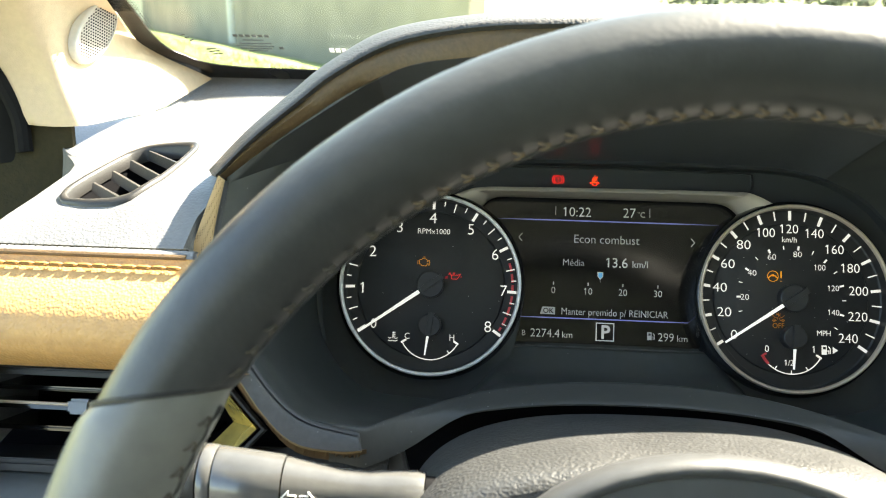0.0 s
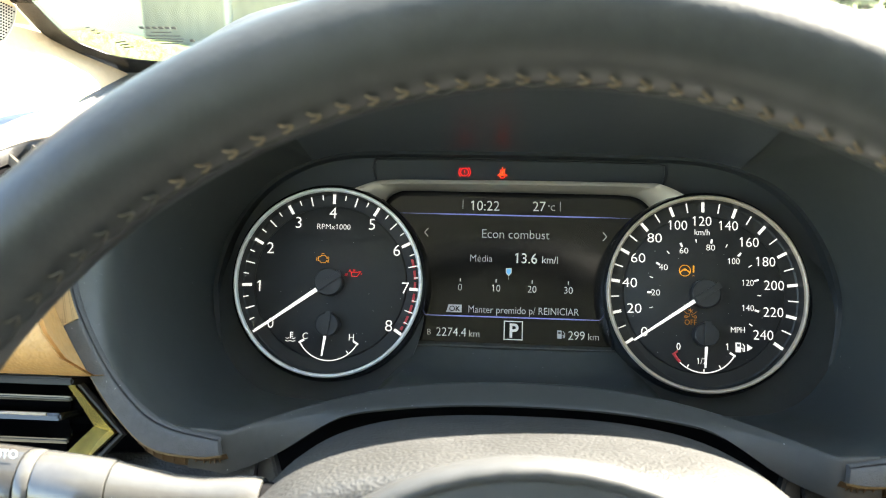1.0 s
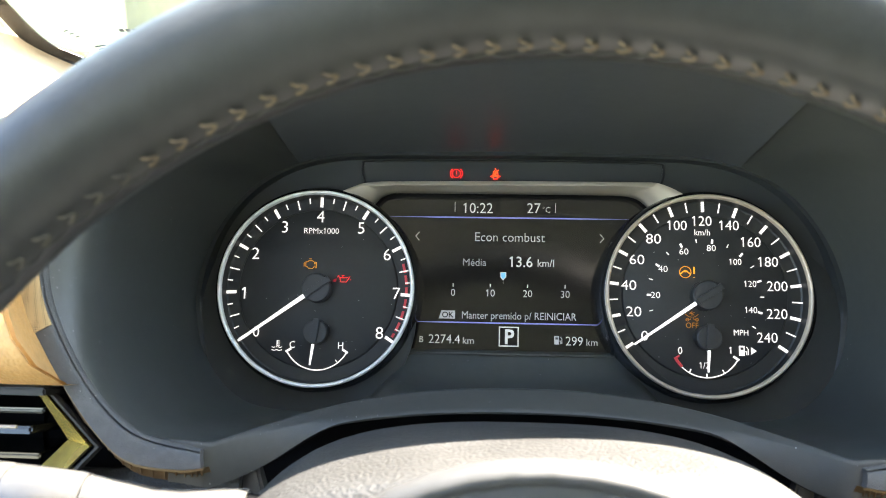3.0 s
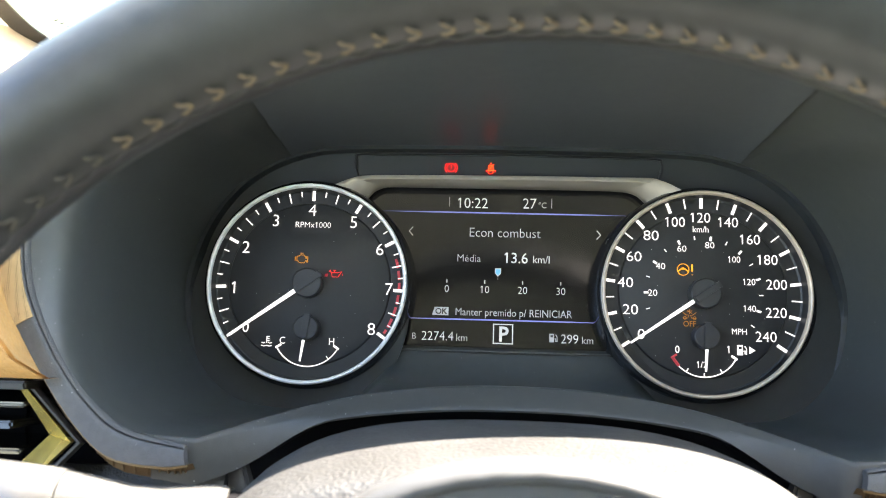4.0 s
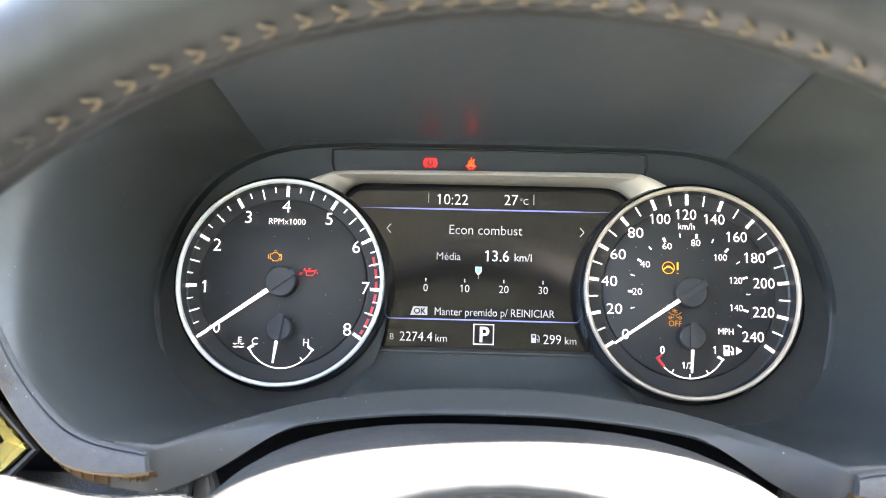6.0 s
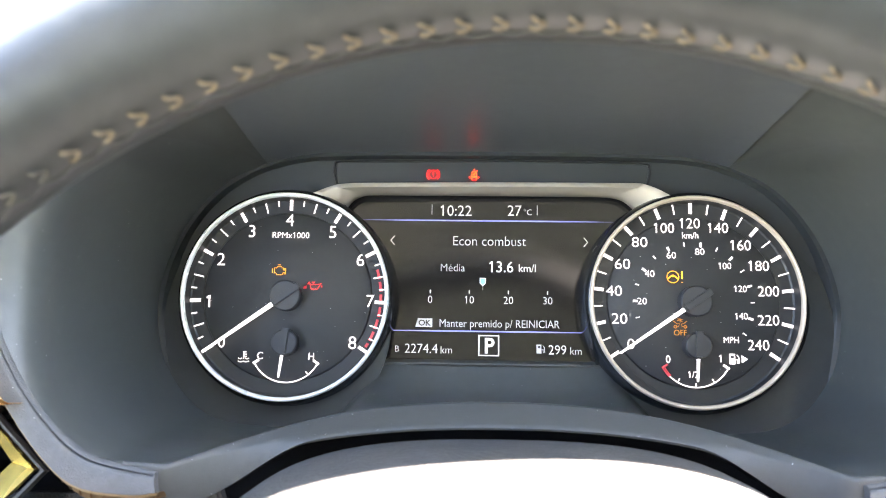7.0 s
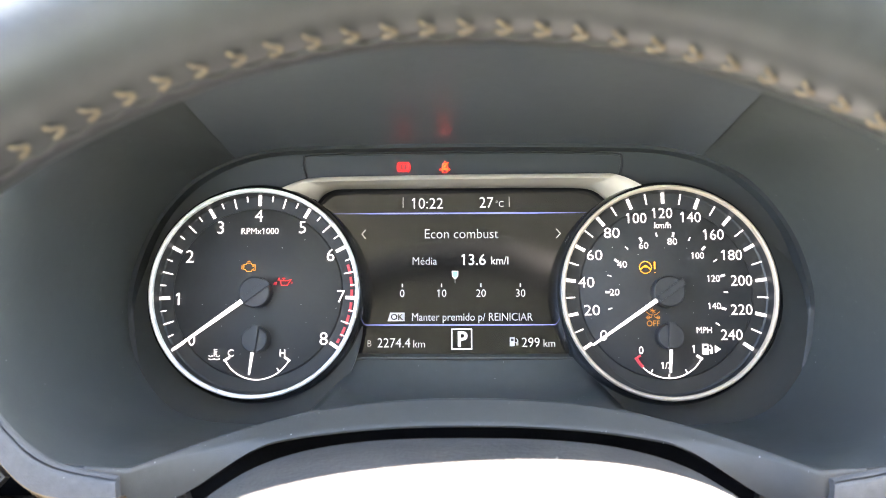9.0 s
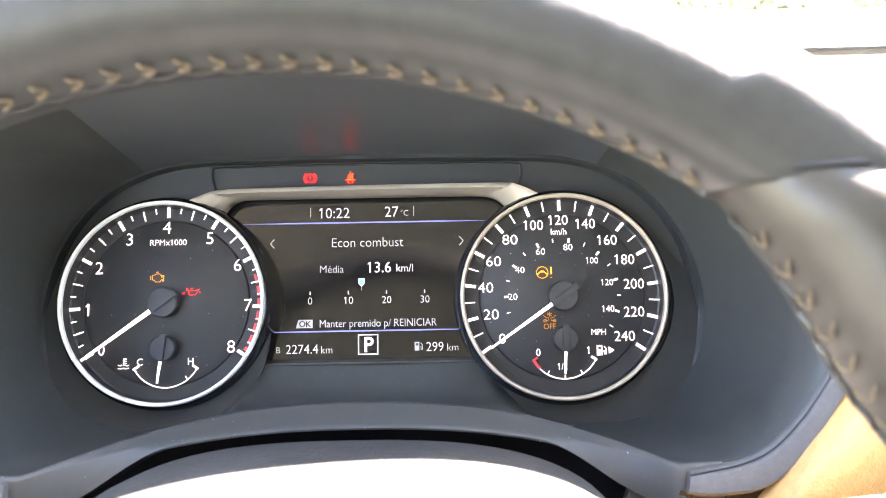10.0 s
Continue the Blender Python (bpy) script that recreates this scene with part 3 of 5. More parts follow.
for sgn in (-1, 1):
    cx, cz = T_C if sgn < 0 else (0.006 - T_C[0], T_C[1])
    edge = [(x, z) for x, z in loop[:30] if x < -0.079 and z > -0.050][::-1]
    edge = [(-0.079, 0.0738)] + edge + [(-0.1545, -0.0540), (-0.1430, -0.0620), (-0.128, -0.0660), (-0.112, -0.0665), (-0.096, -0.0650), (-0.080, -0.0625), (-0.066, -0.0560), (-0.058, -0.0450), (-0.0525, -0.0330), (-0.0495, -0.0225), (-0.0487, -0.0150)]
    if sgn > 0:
        edge = [(0.006 - x, z) for x, z in edge]
    line = [(v.x, v.z) for v in curve([(x, 0, z) for x, z in edge], 70)]
    rows = []
    for s in (1.0, 0.6, 0.3, 0.0):
        row = []
        for x, z in line:
            d = Vector((x - cx, z - cz))
            q = Vector((cx, cz)) + d.normalized() * (0.0500 + (d.length - 0.0500) * s)
            back = min(1, max(0, (q.y + 0.015) / 0.055))
            row.append((q.x, 0.0046 + 0.0075 * back * back * (3 - 2 * back) - 0.0035 * (1 - s), q.y))
        rows.append(row)
    part("dial_surround", sheet(rows, 0.0015, (0, 1, 0)), surround_black, cluster, "dark panel round the dial", angle=60)


def arc_mark(r0, r1, half_w, y=-0.0003, thick=0.0005):
    """A bar at the top of a dial of centre 0, from radius r0 to r1."""
    return block((0, y, (r0 + r1) / 2), (2 * half_w, thick, r1 - r0), 0.0)


def dial(centre, ring_r, ring_mat):
    cx, cz = centre
    part("dial_face", lathe(cx, cz, [(0.0001, 0.0), (0.0410, 0.0), (0.0414, 0.0002), (0.0420, 0.0012), (ring_r - 0.0024, 0.0012), (ring_r - 0.0015, 0.0006), (ring_r - 0.0009, -0.003), (ring_r - 0.0009, -0.0065)], 96), face_black, cluster, "matt black dial face with a sunken outer band", angle=30)
    part("bezel_ring", lathe(cx, cz, [(ring_r - 0.0014, -0.0062), (ring_r - 0.0012, -0.0079), (ring_r - 0.0006, -0.0086), (ring_r + 0.0001, -0.0086), (ring_r + 0.0006, -0.0079), (ring_r + 0.0008, -0.0060)], 120), ring_mat, cluster, "bright metal ring round the dial", angle=60)
    part("ring_skirt", lathe(cx, cz, [(ring_r + 0.0007, -0.0064), (ring_r + 0.0020, -0.0056), (ring_r + 0.0030, -0.003), (ring_r + 0.0038, 0.012), (ring_r + 0.0038, 0.0165)], 96), gloss_black, cluster, angle=50)


dial(T_C, 0.0502, ring_metal)
dial(S_C, 0.0508, ring_tan_reflection)


def mark_mesh(r0, r1, half_w, mat):
    return data(arc_mark(r0, r1, half_w), mat, False)


def turn_at(centre, deg, y=0.0):
    return Matrix.Translation((centre[0], y, centre[1])) @ Matrix.Rotation(radians(deg), 4, "Y")


m_major, m_medium, m_minor = mark_mesh(0.0434, 0.0486, 0.00076, glow_white), mark_mesh(0.0434, 0.0484, 0.00030, glow_white), mark_mesh(0.0457, 0.0484, 0.00027, glow_white)
for k in range(33):
    me = m_major if k % 4 == 0 else m_medium if k % 2 == 0 else m_minor
    piece("tick_mark", me, cluster, turn_at(T_C, -124 + 31 * k / 4, 0.0010))
m_smajor, m_sminor = mark_mesh(0.0438, 0.0491, 0.00076, glow_white), mark_mesh(0.0440, 0.0491, 0.00030, glow_white)
for k in range(25):
    piece("tick_mark", m_smajor if k % 2 == 0 else m_sminor, cluster, turn_at(S_C, -124 + 248 * k / 24, 0.0010))
m_mph, m_mph2 = mark_mesh(0.0272, 0.0294, 0.00048, glow_white), mark_mesh(0.0275, 0.0294, 0.00022, glow_white)
for k in range(1, 16):
    mph = 10 * k
    piece("tick_mark", m_mph if k % 2 == 0 else m_mph2, cluster, turn_at(S_C, -122.5 + 1.635 * mph, -0.0006))
# red line on the revolution counter
for k in range(7):
    a0, a1 = 71.5 + 7.75 * k, 71.5 + 7.75 * (k + 1)
    if a1 > 124:
        a1 = 122.5
    s = [math.radians(a0 + 1.0 + (a1 - a0 - 1.8) * j / 5) for j in range(6)]
    rows = [[(T_C[0] + r * math.sin(a), 0.0007, T_C[1] + r * math.cos(a)) for a in s] for r in (0.0456, 0.0469)]
    part("red_mark", sheet(rows, 0.0004, (0, 1, 0)), red_paint, cluster, "red limit mark", smooth=False)


def numeral(body, centre, deg, r, size, bold=0.00012, stretch=0.95):
    a = math.radians(deg)
    part("numeral", writing(body, size, centre[0] + r * math.sin(a), centre[1] + r * math.cos(a), -0.0008, bold=bold, stretch=stretch), glow_white, cluster, "white figure " + body, smooth=False)


part("numeral", writing("0", 0.0079, T_C[0] - 0.0313, T_C[1] - 0.0229, -0.0008, bold=-0.00004, stretch=0.95), glow_white, cluster, "white figure 0", smooth=False)
SHIFT = ((0, 0), (0.0006, -0.0009), (0.0002, 0), (0.0008, -0.0003), (0, -0.0007), (0.0017, -0.0010), (0.0010, 0), (0.0004, 0.0003), (0, 0))
for k in range(1, 9):
    turned, r = math.radians(-124 + 31 * k), (0.0375, 0.0391, 0.0384, 0.0381, 0.0388, 0.0389, 0.0394, 0.0408, 0.0399)[k]
    part("numeral", writing(str(k), 0.0089, T_C[0] + r * math.sin(turned) + SHIFT[k][0], T_C[1] + r * math.cos(turned) + SHIFT[k][1], -0.0008, bold=-0.00008, stretch=1.02), glow_white, cluster, "white figure " + str(k), smooth=False)
for k in range(13):
    r = 0.0371 if k in (0, 1) else 0.0388 if k < 8 else 0.0366
    numeral(str(20 * k), S_C, -124 + 248 * k / 12 - (1.5 if 5 < k < 11 else 0), r, 0.0073, -0.00006, stretch=1.12 if k < 5 else 0.98)
for k in range(8):
    if k == 0:
        continue
    numeral(str(20 * k), S_C, -122.5 + 1.635 * 20 * k, 0.0250 if k < 5 else 0.0236, 0.0046, -0.00005, 1.08 if k < 5 else 0.95)


def label(body, size, x, z, mat=glow_white, y=-0.0008, align="CENTER", bold=-0.00002, stretch=0.92, name="lettering"):
    part(name, writing(body, size, x, z, y, align, stretch, bold), mat, cluster, "the words " + body, smooth=False)


label("RPMx1000", 0.0043, -0.0994, 0.0317, bold=-0.00005, stretch=1.0)
label("km/h", 0.0045, 0.0983, 0.0338)
label("MPH", 0.0042, 0.1165, -0.0172)
label("C", 0.0050, -0.1120, -0.0280)
label("H", 0.0050, -0.0868, -0.0280)
label("0", 0.0052, 0.0860, -0.0268)
label("1", 0.0052, 0.1112, -0.0262)
label("1/2", 0.0045, 0.0978, -0.0340)

# small gauges: arcs with end marks
for (cx, cz), red in (((-0.0991, -0.0232), False), ((0.0990, -0.0225), True)):
    def at(deg, r):
        return (cx + r * math.sin(math.radians(deg)), -0.0009, cz + r * math.cos(math.radians(deg)))
    lo, hi = (118, 242)
    part("gauge_arc", tube([at(a, 0.0176) for a in [lo + (hi - lo) * k / 24 for k in range(25)]], 0.00032, 6), glow_white, cluster, "thin white gauge arc")
    part("gauge_end", tube([at(lo, 0.0182), at(lo - 1, 0.0150)], 0.0006, 6), glow_white, cluster)
    part("gauge_end", tube([at(hi, 0.0182), at(hi + 1, 0.0150)], 0.0006, 6), red_paint if red else glow_white, cluster)
    if red:
        part("red_mark", tube([at(a, 0.0174) for a in (242, 236, 230, 225)], 0.0008, 6), red_paint, cluster, "red empty mark")
    for a in ((150, 180, 210) if red else (141,)):
        part("gauge_tick", tube([at(a, 0.0176), at(a, 0.0156)], 0.00030, 6), glow_white, cluster)


# needles with their hubs
def needle(centre, deg, length, hub_r, y, w):
    cx, cz = centre
    hub = part("needle_hub", lathe(cx, cz, [(0.0001, y - 0.0034), (hub_r - 0.0006, y - 0.0034), (hub_r, y - 0.0028), (hub_r, y + 0.004), (hub_r * 0.6, y + 0.0055)], 40), cap_black, cluster, "dark grey needle hub")
    m = Matrix.Translation((cx, 0, cz)) @ Matrix.Rotation(radians(deg), 4, "Y")
    b = plate([(-w, hub_r * 0.80), (-w * 0.5, length), (w * 0.5, length), (w, hub_r * 0.80)], y - 0.0030, 0.0010, 0.0002)
    b.transform(m)
    part("needle", b, needle_white, hub, "lit white needle")
    b = plate([(-0.0017, -hub_r * 1.12), (-0.0017, hub_r * 0.85), (0.0017, hub_r * 0.85), (0.0017, -hub_r * 1.12)], y - 0.0046, 0.0014, 0.0003)
    b.transform(m)
    part("needle_bar", b, cap_black, hub)


needle(T_C, -125.5, 0.0480, 0.0075, -0.0032, 0.0011)
needle(S_C, -124.5, 0.0447, 0.0075, -0.0034, 0.0010)
needle((-0.0993, -0.0216), 187, 0.0168, 0.0063, -0.0040, 0.00075)
needle((0.0992, -0.0204), 183, 0.0170, 0.0063, -0.0040, 0.00075)


# warning symbols, drawn as thin raised lines
def lines(strokes, x, z, s, y, w, mat, label_text, parent=None, name="warning_symbol"):
    bms = [tube([(x + p[0] * s, y, z + p[1] * s) for p in st], w, 5) for st in strokes]
    part(name, joined(*bms), mat, parent or cluster, label_text)


def ring_pts(r, a0=0, a1=360, n=20, cx=0, cz=0):
    return [(cx + r * math.cos(math.radians(a0 + (a1 - a0) * k / n)), cz + r * math.sin(math.radians(a0 + (a1 - a0) * k / n))) for k in range(n + 1)]


engine = [[(-0.75, -0.35), (-0.75, 0.45), (-0.4, 0.45), (-0.25, 0.65), (0.4, 0.65), (0.5, 0.45), (0.7, 0.45), (0.7, 0.1), (0.85, 0.1), (0.85, 0.4), (1.05, 0.4), (1.05, -0.55), (0.85, -0.55), (0.85, -0.25), (0.7, -0.25), (0.5, -0.65), (-0.3, -0.65), (-0.5, -0.35), (-0.75, -0.35)], [(-1.05, -0.35), (-1.05, 0.35)], [(-0.2, 0.95), (0.25, 0.95)]]
lines(engine, -0.1045, 0.0138, 0.0031, -0.0008, 0.00016, glow_amber, "amber engine outline symbol")
oil = [[(-0.9, 0.5), (-0.6, 0.1), (-0.5, -0.5), (0.4, -0.5), (0.95, 0.35), (0.45, 0.15), (-0.6, 0.15)], [(-0.15, 0.2), (-0.15, 0.5)], [(-0.35, 0.5), (0.05, 0.5)], [(1.05, 0.0), (1.05, -0.25)], [(-1.0, 0.2), (-0.75, 0.55)]]
lines(oil, -0.0865, 0.0066, 0.0034, -0.0008, 0.00019, glow_red, "red oil can symbol")
part("warning_symbol", plate([(-0.0922, 0.0051), (-0.0906, 0.0050), (-0.0904, 0.0066), (-0.0917, 0.0064)], -0.0008, 0.0003), dim_red, cluster, "small red lamp", smooth=False)
steer = [ring_pts(1.0), [(-0.9, -0.45), (-0.35, 0.05), (0.35, 0.05), (0.9, -0.45)], [(-0.9, -0.30), (-0.3, 0.20), (0.3, 0.20), (0.9, -0.30)], [(-0.25, 0.12), (0.25, 0.12)], [(-0.2, 0.3), (0.2, 0.3)]]
lines(steer, 0.0893, 0.0131, 0.0029, -0.0008, 0.00020, glow_amber, "amber steering wheel symbol")
lines([[(1.55, 0.95), (1.55, -0.30)], [(1.55, -0.85), (1.55, -0.95)]], 0.0893, 0.0131, 0.0029, -0.0008, 0.00042, glow_amber, "amber exclamation mark")
crash = [[(-1, 0.5), (-0.5, 0.1), (-0.1, 0.1), (-0.25, -0.35), (-1.0, -0.4)], ring_pts(0.22, n=8, cx=-0.7, cz=-0.35), [(1, 0.5), (0.5, 0.1), (0.15, 0.05), (0.3, -0.35), (1.0, -0.4)], ring_pts(0.22, n=8, cx=0.75, cz=-0.35), [(-0.4, 0.55), (0.4, 0.75)], [(0.0, 0.95), (0.0, 0.25)], [(-0.35, 0.85), (0.35, 0.35)]]
lines(crash, 0.0922, -0.0100, 0.0033, -0.0008, 0.00015, dim_amber, "amber colliding cars symbol")
label("OFF", 0.0040, 0.0922, -0.0140, dim_amber)
temp = [[(0, 0.9), (0, -0.4)], [(0, 0.8), (0.5, 0.8)], [(0, 0.4), (0.5, 0.4)], [(0, 0.0), (0.5, 0.0)], [(-1, -0.3), (-0.6, -0.45), (-0.3, -0.3)], [(0.3, -0.3), (0.6, -0.45), (1, -0.3)], [(-1, -0.85), (-0.5, -1.0), (0, -0.85), (0.5, -1.0), (1, -0.85)]]
lines(temp, -0.1200, -0.0285, 0.0027, -0.0008, 0.00022, glow_white, "white coolant symbol")


def pump(x, z, s, y, mat, parent):
    solid = plate([(x - 0.9 * s, z - s), (x - 0.9 * s, z + s), (x + 0.2 * s, z + s), (x + 0.2 * s, z - s)], y, 0.0002)
    win = tube([(x + 0.25 * s, y, z - 0.2 * s), (x + 0.6 * s, y, z - 0.1 * s), (x + 0.6 * s, y, z - 0.8 * s), (x + 0.9 * s, y, z - 0.8 * s), (x + 0.9 * s, y, z + 0.3 * s), (x + 0.55 * s, y, z + 0.8 * s)], 0.1 * s, 5)
    part("fuel_symbol", joined(solid, win), mat, parent, "white fuel pump symbol", smooth=False)
    part("fuel_symbol_window", plate([(x - 0.65 * s, z + 0.15 * s), (x - 0.65 * s, z + 0.7 * s), (x - 0.05 * s, z + 0.7 * s), (x - 0.05 * s, z + 0.15 * s)], y - 0.0002, 0.0001), face_black, parent, smooth=False)


pump(0.1175, -0.0263, 0.0025, -0.0009, glow_white, cluster)
part("fuel_symbol_arrow", plate([(0.1212, -0.0245), (0.1212, -0.0281), (0.1240, -0.0263)], -0.0009, 0.0003), glow_white, cluster, smooth=False)

# strip with two lamps above the display
mask_top = [(x * 0.995, z * 0.995) for x, z in loop[:30] if x < -0.07 and z > 0.014]
mask_arc = [(T_C[0] - 0.0528 * math.sin(q), T_C[1] + 0.0528 * math.cos(q)) for q in [radians(12 + 66 * k / 14) for k in range(15)]]
mask = [(-0.0690, 0.0568), (-0.0800, 0.0555), *mask_arc, *mask_top, (-0.040, 0.0742)]
part("lamp_strip", plate([*mask, *[(0.006 - x, z) for x, z in mask[::-1]]], 0.0085, 0.004), shaded_mask_black, cluster, "dark lamp panel above the display", smooth=False)
frame_line = curve([(-0.0785, 0.0082, 0.0600), (-0.0803, 0.0082, 0.0660), (-0.0800, 0.0082, 0.0702), (-0.0780, 0.0082, 0.0720), (-0.060, 0.0082, 0.0727), (0.003, 0.0082, 0.0732), (0.066, 0.0082, 0.0727), (0.0795, 0.0082, 0.0720), (0.0812, 0.0082, 0.0702), (0.0812, 0.0082, 0.0660), (0.0795, 0.0082, 0.0600)], 80)
part("strip_groove", tube(frame_line, 0.0006, 6), crease_black, cluster, "dark pressed frame line of the lamp panel")
part("strip_edge", tube([v + Vector((0.0009 if v.x < -0.07 else -0.0009 if v.x > 0.07 else 0, 0.0001, -0.0009 if abs(v.x - 0.003) < 0.078 else 0)) for v in frame_line], 0.00025, 5), surround_black, cluster)
brake = [ring_pts(0.72), ring_pts(1.05, 130, 230, 10), ring_pts(1.05, -50, 50, 10), [(0, 0.4), (0, -0.1)], [(0, -0.38), (0, -0.42)]]
lines(brake, -0.0292, 0.0655, 0.0031, 0.0080, 0.00013, lamp_red, "red brake warning lamp")
belt = [[(0, 1.0), (0, 0.75)], [(-0.3, 0.5), (0.3, 0.5), (0.45, -0.3), (-0.45, -0.3), (-0.3, 0.5)], [(-0.15, 0.1), (0.15, 0.1)], [(0.55, 0.75), (-0.25, -0.1)], [(-0.85, -0.4), (0.85, -0.4)], [(-0.5, -0.5), (-0.25, -0.95)], [(0.5, -0.5), (0.25, -0.95)], [(0.0, 0.3), (0, -0.2)]]
lines(belt, -0.0082, 0.0655, 0.0031, 0.0080, 0.00019, lamp_amber, "amber seat belt lamp")
lines([[(-0.85, -0.5), (-0.4, -0.5)], [(0.4, -0.5), (0.85, -0.5)], [(-0.3, -0.95), (0.3, -0.95)]], -0.0082, 0.0655, 0.0031, 0.0078, 0.0002, lamp_red, "red edge of the seat belt lamp")

# metal arch over the display
arch_out = [(-0.0882, 0.0526), (-0.0847, 0.0541), (-0.0805, 0.0557), (-0.0763, 0.0570), (-0.0706, 0.0576), (-0.060, 0.0580), (0.003, 0.0588), (0.062, 0.0590), (0.0731, 0.0589), (0.0779, 0.0578), (0.0827, 0.0559), (0.0882, 0.0530)]
arch_mid = [(-0.0842, 0.0512), (-0.0811, 0.0532), (-0.0783, 0.0544), (-0.0733, 0.0552), (-0.066, 0.0555), (-0.055, 0.0558), (0.003, 0.0565), (0.056, 0.0566), (0.0690, 0.0564), (0.0740, 0.0558), (0.0785, 0.0542), (0.0842, 0.0512)]
arch_in = [(-0.0730, 0.0468), (-0.0709, 0.0494), (-0.0688, 0.0512), (-0.0645, 0.0530), (-0.0602, 0.0534), (-0.050, 0.0535), (0.003, 0.0536), (0.048, 0.0536), (0.0573, 0.0534), (0.0635, 0.0528), (0.0684, 0.0510), (0.0735, 0.0466)]
co, cm, ci = (curve([(x, y, z) for x, z in p], 61) for p, y in ((arch_out, -0.0045), (arch_mid, -0.0050), ([(x, z + 0.0013) for x, z in arch_in], 0.0035)))
part("arch_trim", sheet([[v + Vector((0, 0.004, 0)) for v in co], co, cm, ci, [v + Vector((0, 0.006, 0)) for v in ci]], 0.0008, (0, 1, 0)), satin, cluster, "brushed metal arch over the display", angle=80)

# display
sx = [(-0.080, 0.054), (-0.060, 0.058), (0.066, 0.058), (0.078, 0.054), (0.070, -0.0285), (-0.068, -0.0285)]
screen = part("display", plate(sx, 0.0135, 0.002), screen_black, cluster, "lit trip computer display", smooth=False)
SY = 0.0131
for z, x0, x1 in ((0.0425, -0.068, 0.066), (-0.0142, -0.062, 0.062)):
    part("display_line", plate([(x0, z), (x0 + 0.03, z + 0.00035), (x1 - 0.03, z + 0.00035), (x1, z), (x1 - 0.03, z - 0.00035), (x0 + 0.03, z - 0.00035)], SY, 0.0002), glow_blue, screen, "thin blue glowing line", smooth=False)


def on_screen(body, size, x, z, mat=glow_text, align="CENTER", bold=-0.00006, stretch=0.95):
    part("display_text", writing(body, size, x, z, SY, align, stretch, bold), mat, screen, "the words " + body, smooth=False)


on_screen("10:22", 0.0080, -0.0174, 0.0477)
on_screen("27", 0.0080, 0.0128, 0.0480)
on_screen("\u00b0C", 0.0044, 0.0196, 0.0472)
for x in (-0.0297, 0.0245):
    part("display_line", block((x, SY, 0.0482), (0.0003, 0.0002, 0.0052)), glow_dim, screen, smooth=False)
on_screen("Econ combust", 0.0071, -0.0001, 0.0320, glow_dim, stretch=0.93)
for x, s in ((-0.0498, 1), (0.0493, -1)):
    part("display_arrow", tube([(x + s * 0.0011, SY, 0.0342), (x - s * 0.0009, SY, 0.0319), (x + s * 0.0011, SY, 0.0296)], 0.00026, 5), glow_text, screen, "thin arrow head")
on_screen("M\u00e9dia", 0.0056, -0.0187, 0.0181, glow_dim)
on_screen("13.6", 0.0080, 0.0060, 0.0187, glow_text, bold=0.00003)
on_screen("km/l", 0.0056, 0.0194, 0.0182, glow_text, bold=0.00001)
part("display_marker", plate([(-0.0048, 0.0130), (-0.0048, 0.0103), (-0.0032, 0.0086), (-0.0016, 0.0103), (-0.0016, 0.0130)], SY, 0.0002), glow_text, screen, "pale blue scale marker", smooth=False)
part("display_marker", plate([(-0.0043, 0.0125), (-0.0043, 0.0105), (-0.0032, 0.0093), (-0.0021, 0.0105), (-0.0021, 0.0125)], SY - 0.0003, 0.0002), glow_marker, screen, smooth=False)
part("display_line", block((-0.0032, SY, 0.0076), (0.0002, 0.0002, 0.0016)), glow_dim, screen, smooth=False)
for k in range(4):
    x = -0.0299 + 0.01985 * k
    on_screen(str(10 * k), 0.0055, x, 0.0017)
    part("display_line", block((x, SY, 0.0057), (0.0005, 0.0002, 0.0018)), glow_text, screen, smooth=False)
part("display_button", plate([(-0.0372, -0.0123), (-0.0359, -0.0080), (-0.0286, -0.0080), (-0.0286, -0.0123)], SY, 0.0002), glow_dim, screen, "grey key symbol", smooth=False)
part("display_text", writing("OK", 0.0042, -0.0325, -0.0102, SY - 0.0003, bold=0.00005), screen_black, screen, "the word OK", smooth=False)
on_screen("Manter premido p/ REINICIAR", 0.0056, 0.0052, -0.0102, glow_dim, stretch=0.865, bold=-0.00002)
on_screen("B", 0.0046, -0.0463, -0.0234)
on_screen("2274.4", 0.0068, -0.0340, -0.0231, stretch=0.92)
on_screen("km", 0.0054, -0.0213, -0.0236)
for z0, z1, x0, x1 in ((-0.0160, -0.0166, -0.0052, 0.0053), (-0.0259, -0.0265, -0.0052, 0.0053), (-0.0160, -0.0265, -0.0052, -0.0046), (-0.0160, -0.0265, 0.0047, 0.0053)):
    part("display_frame", plate([(x0, z1), (x0, z0), (x1, z0), (x1, z1)], SY, 0.0002), glow_text, screen, smooth=False)
on_screen("P", 0.0108, 0.0002, -0.0213, glow_text, bold=0.00025)
pump(0.0260, -0.0226, 0.0022, SY, glow_dim, screen)
on_screen("299", 0.0068, 0.0345, -0.0229, stretch=0.92)
on_screen("km", 0.0054, 0.0437, -0.0233)

# ---- steering wheel ----
W_C = Vector((0.003, -0.242, -0.1245))
W_R, W_A = 0.1716, 0.0152
wheel = thing("steering_wheel", (0.003, -0.18, -0.1245), "black leather steering wheel with tan cross stitching", "steering wheel")


def wheel_point(deg, r, y):
    a = math.radians(deg)
    return Vector((W_C.x + r * math.cos(a), W_C.y + y, W_C.z + r * math.sin(a)))


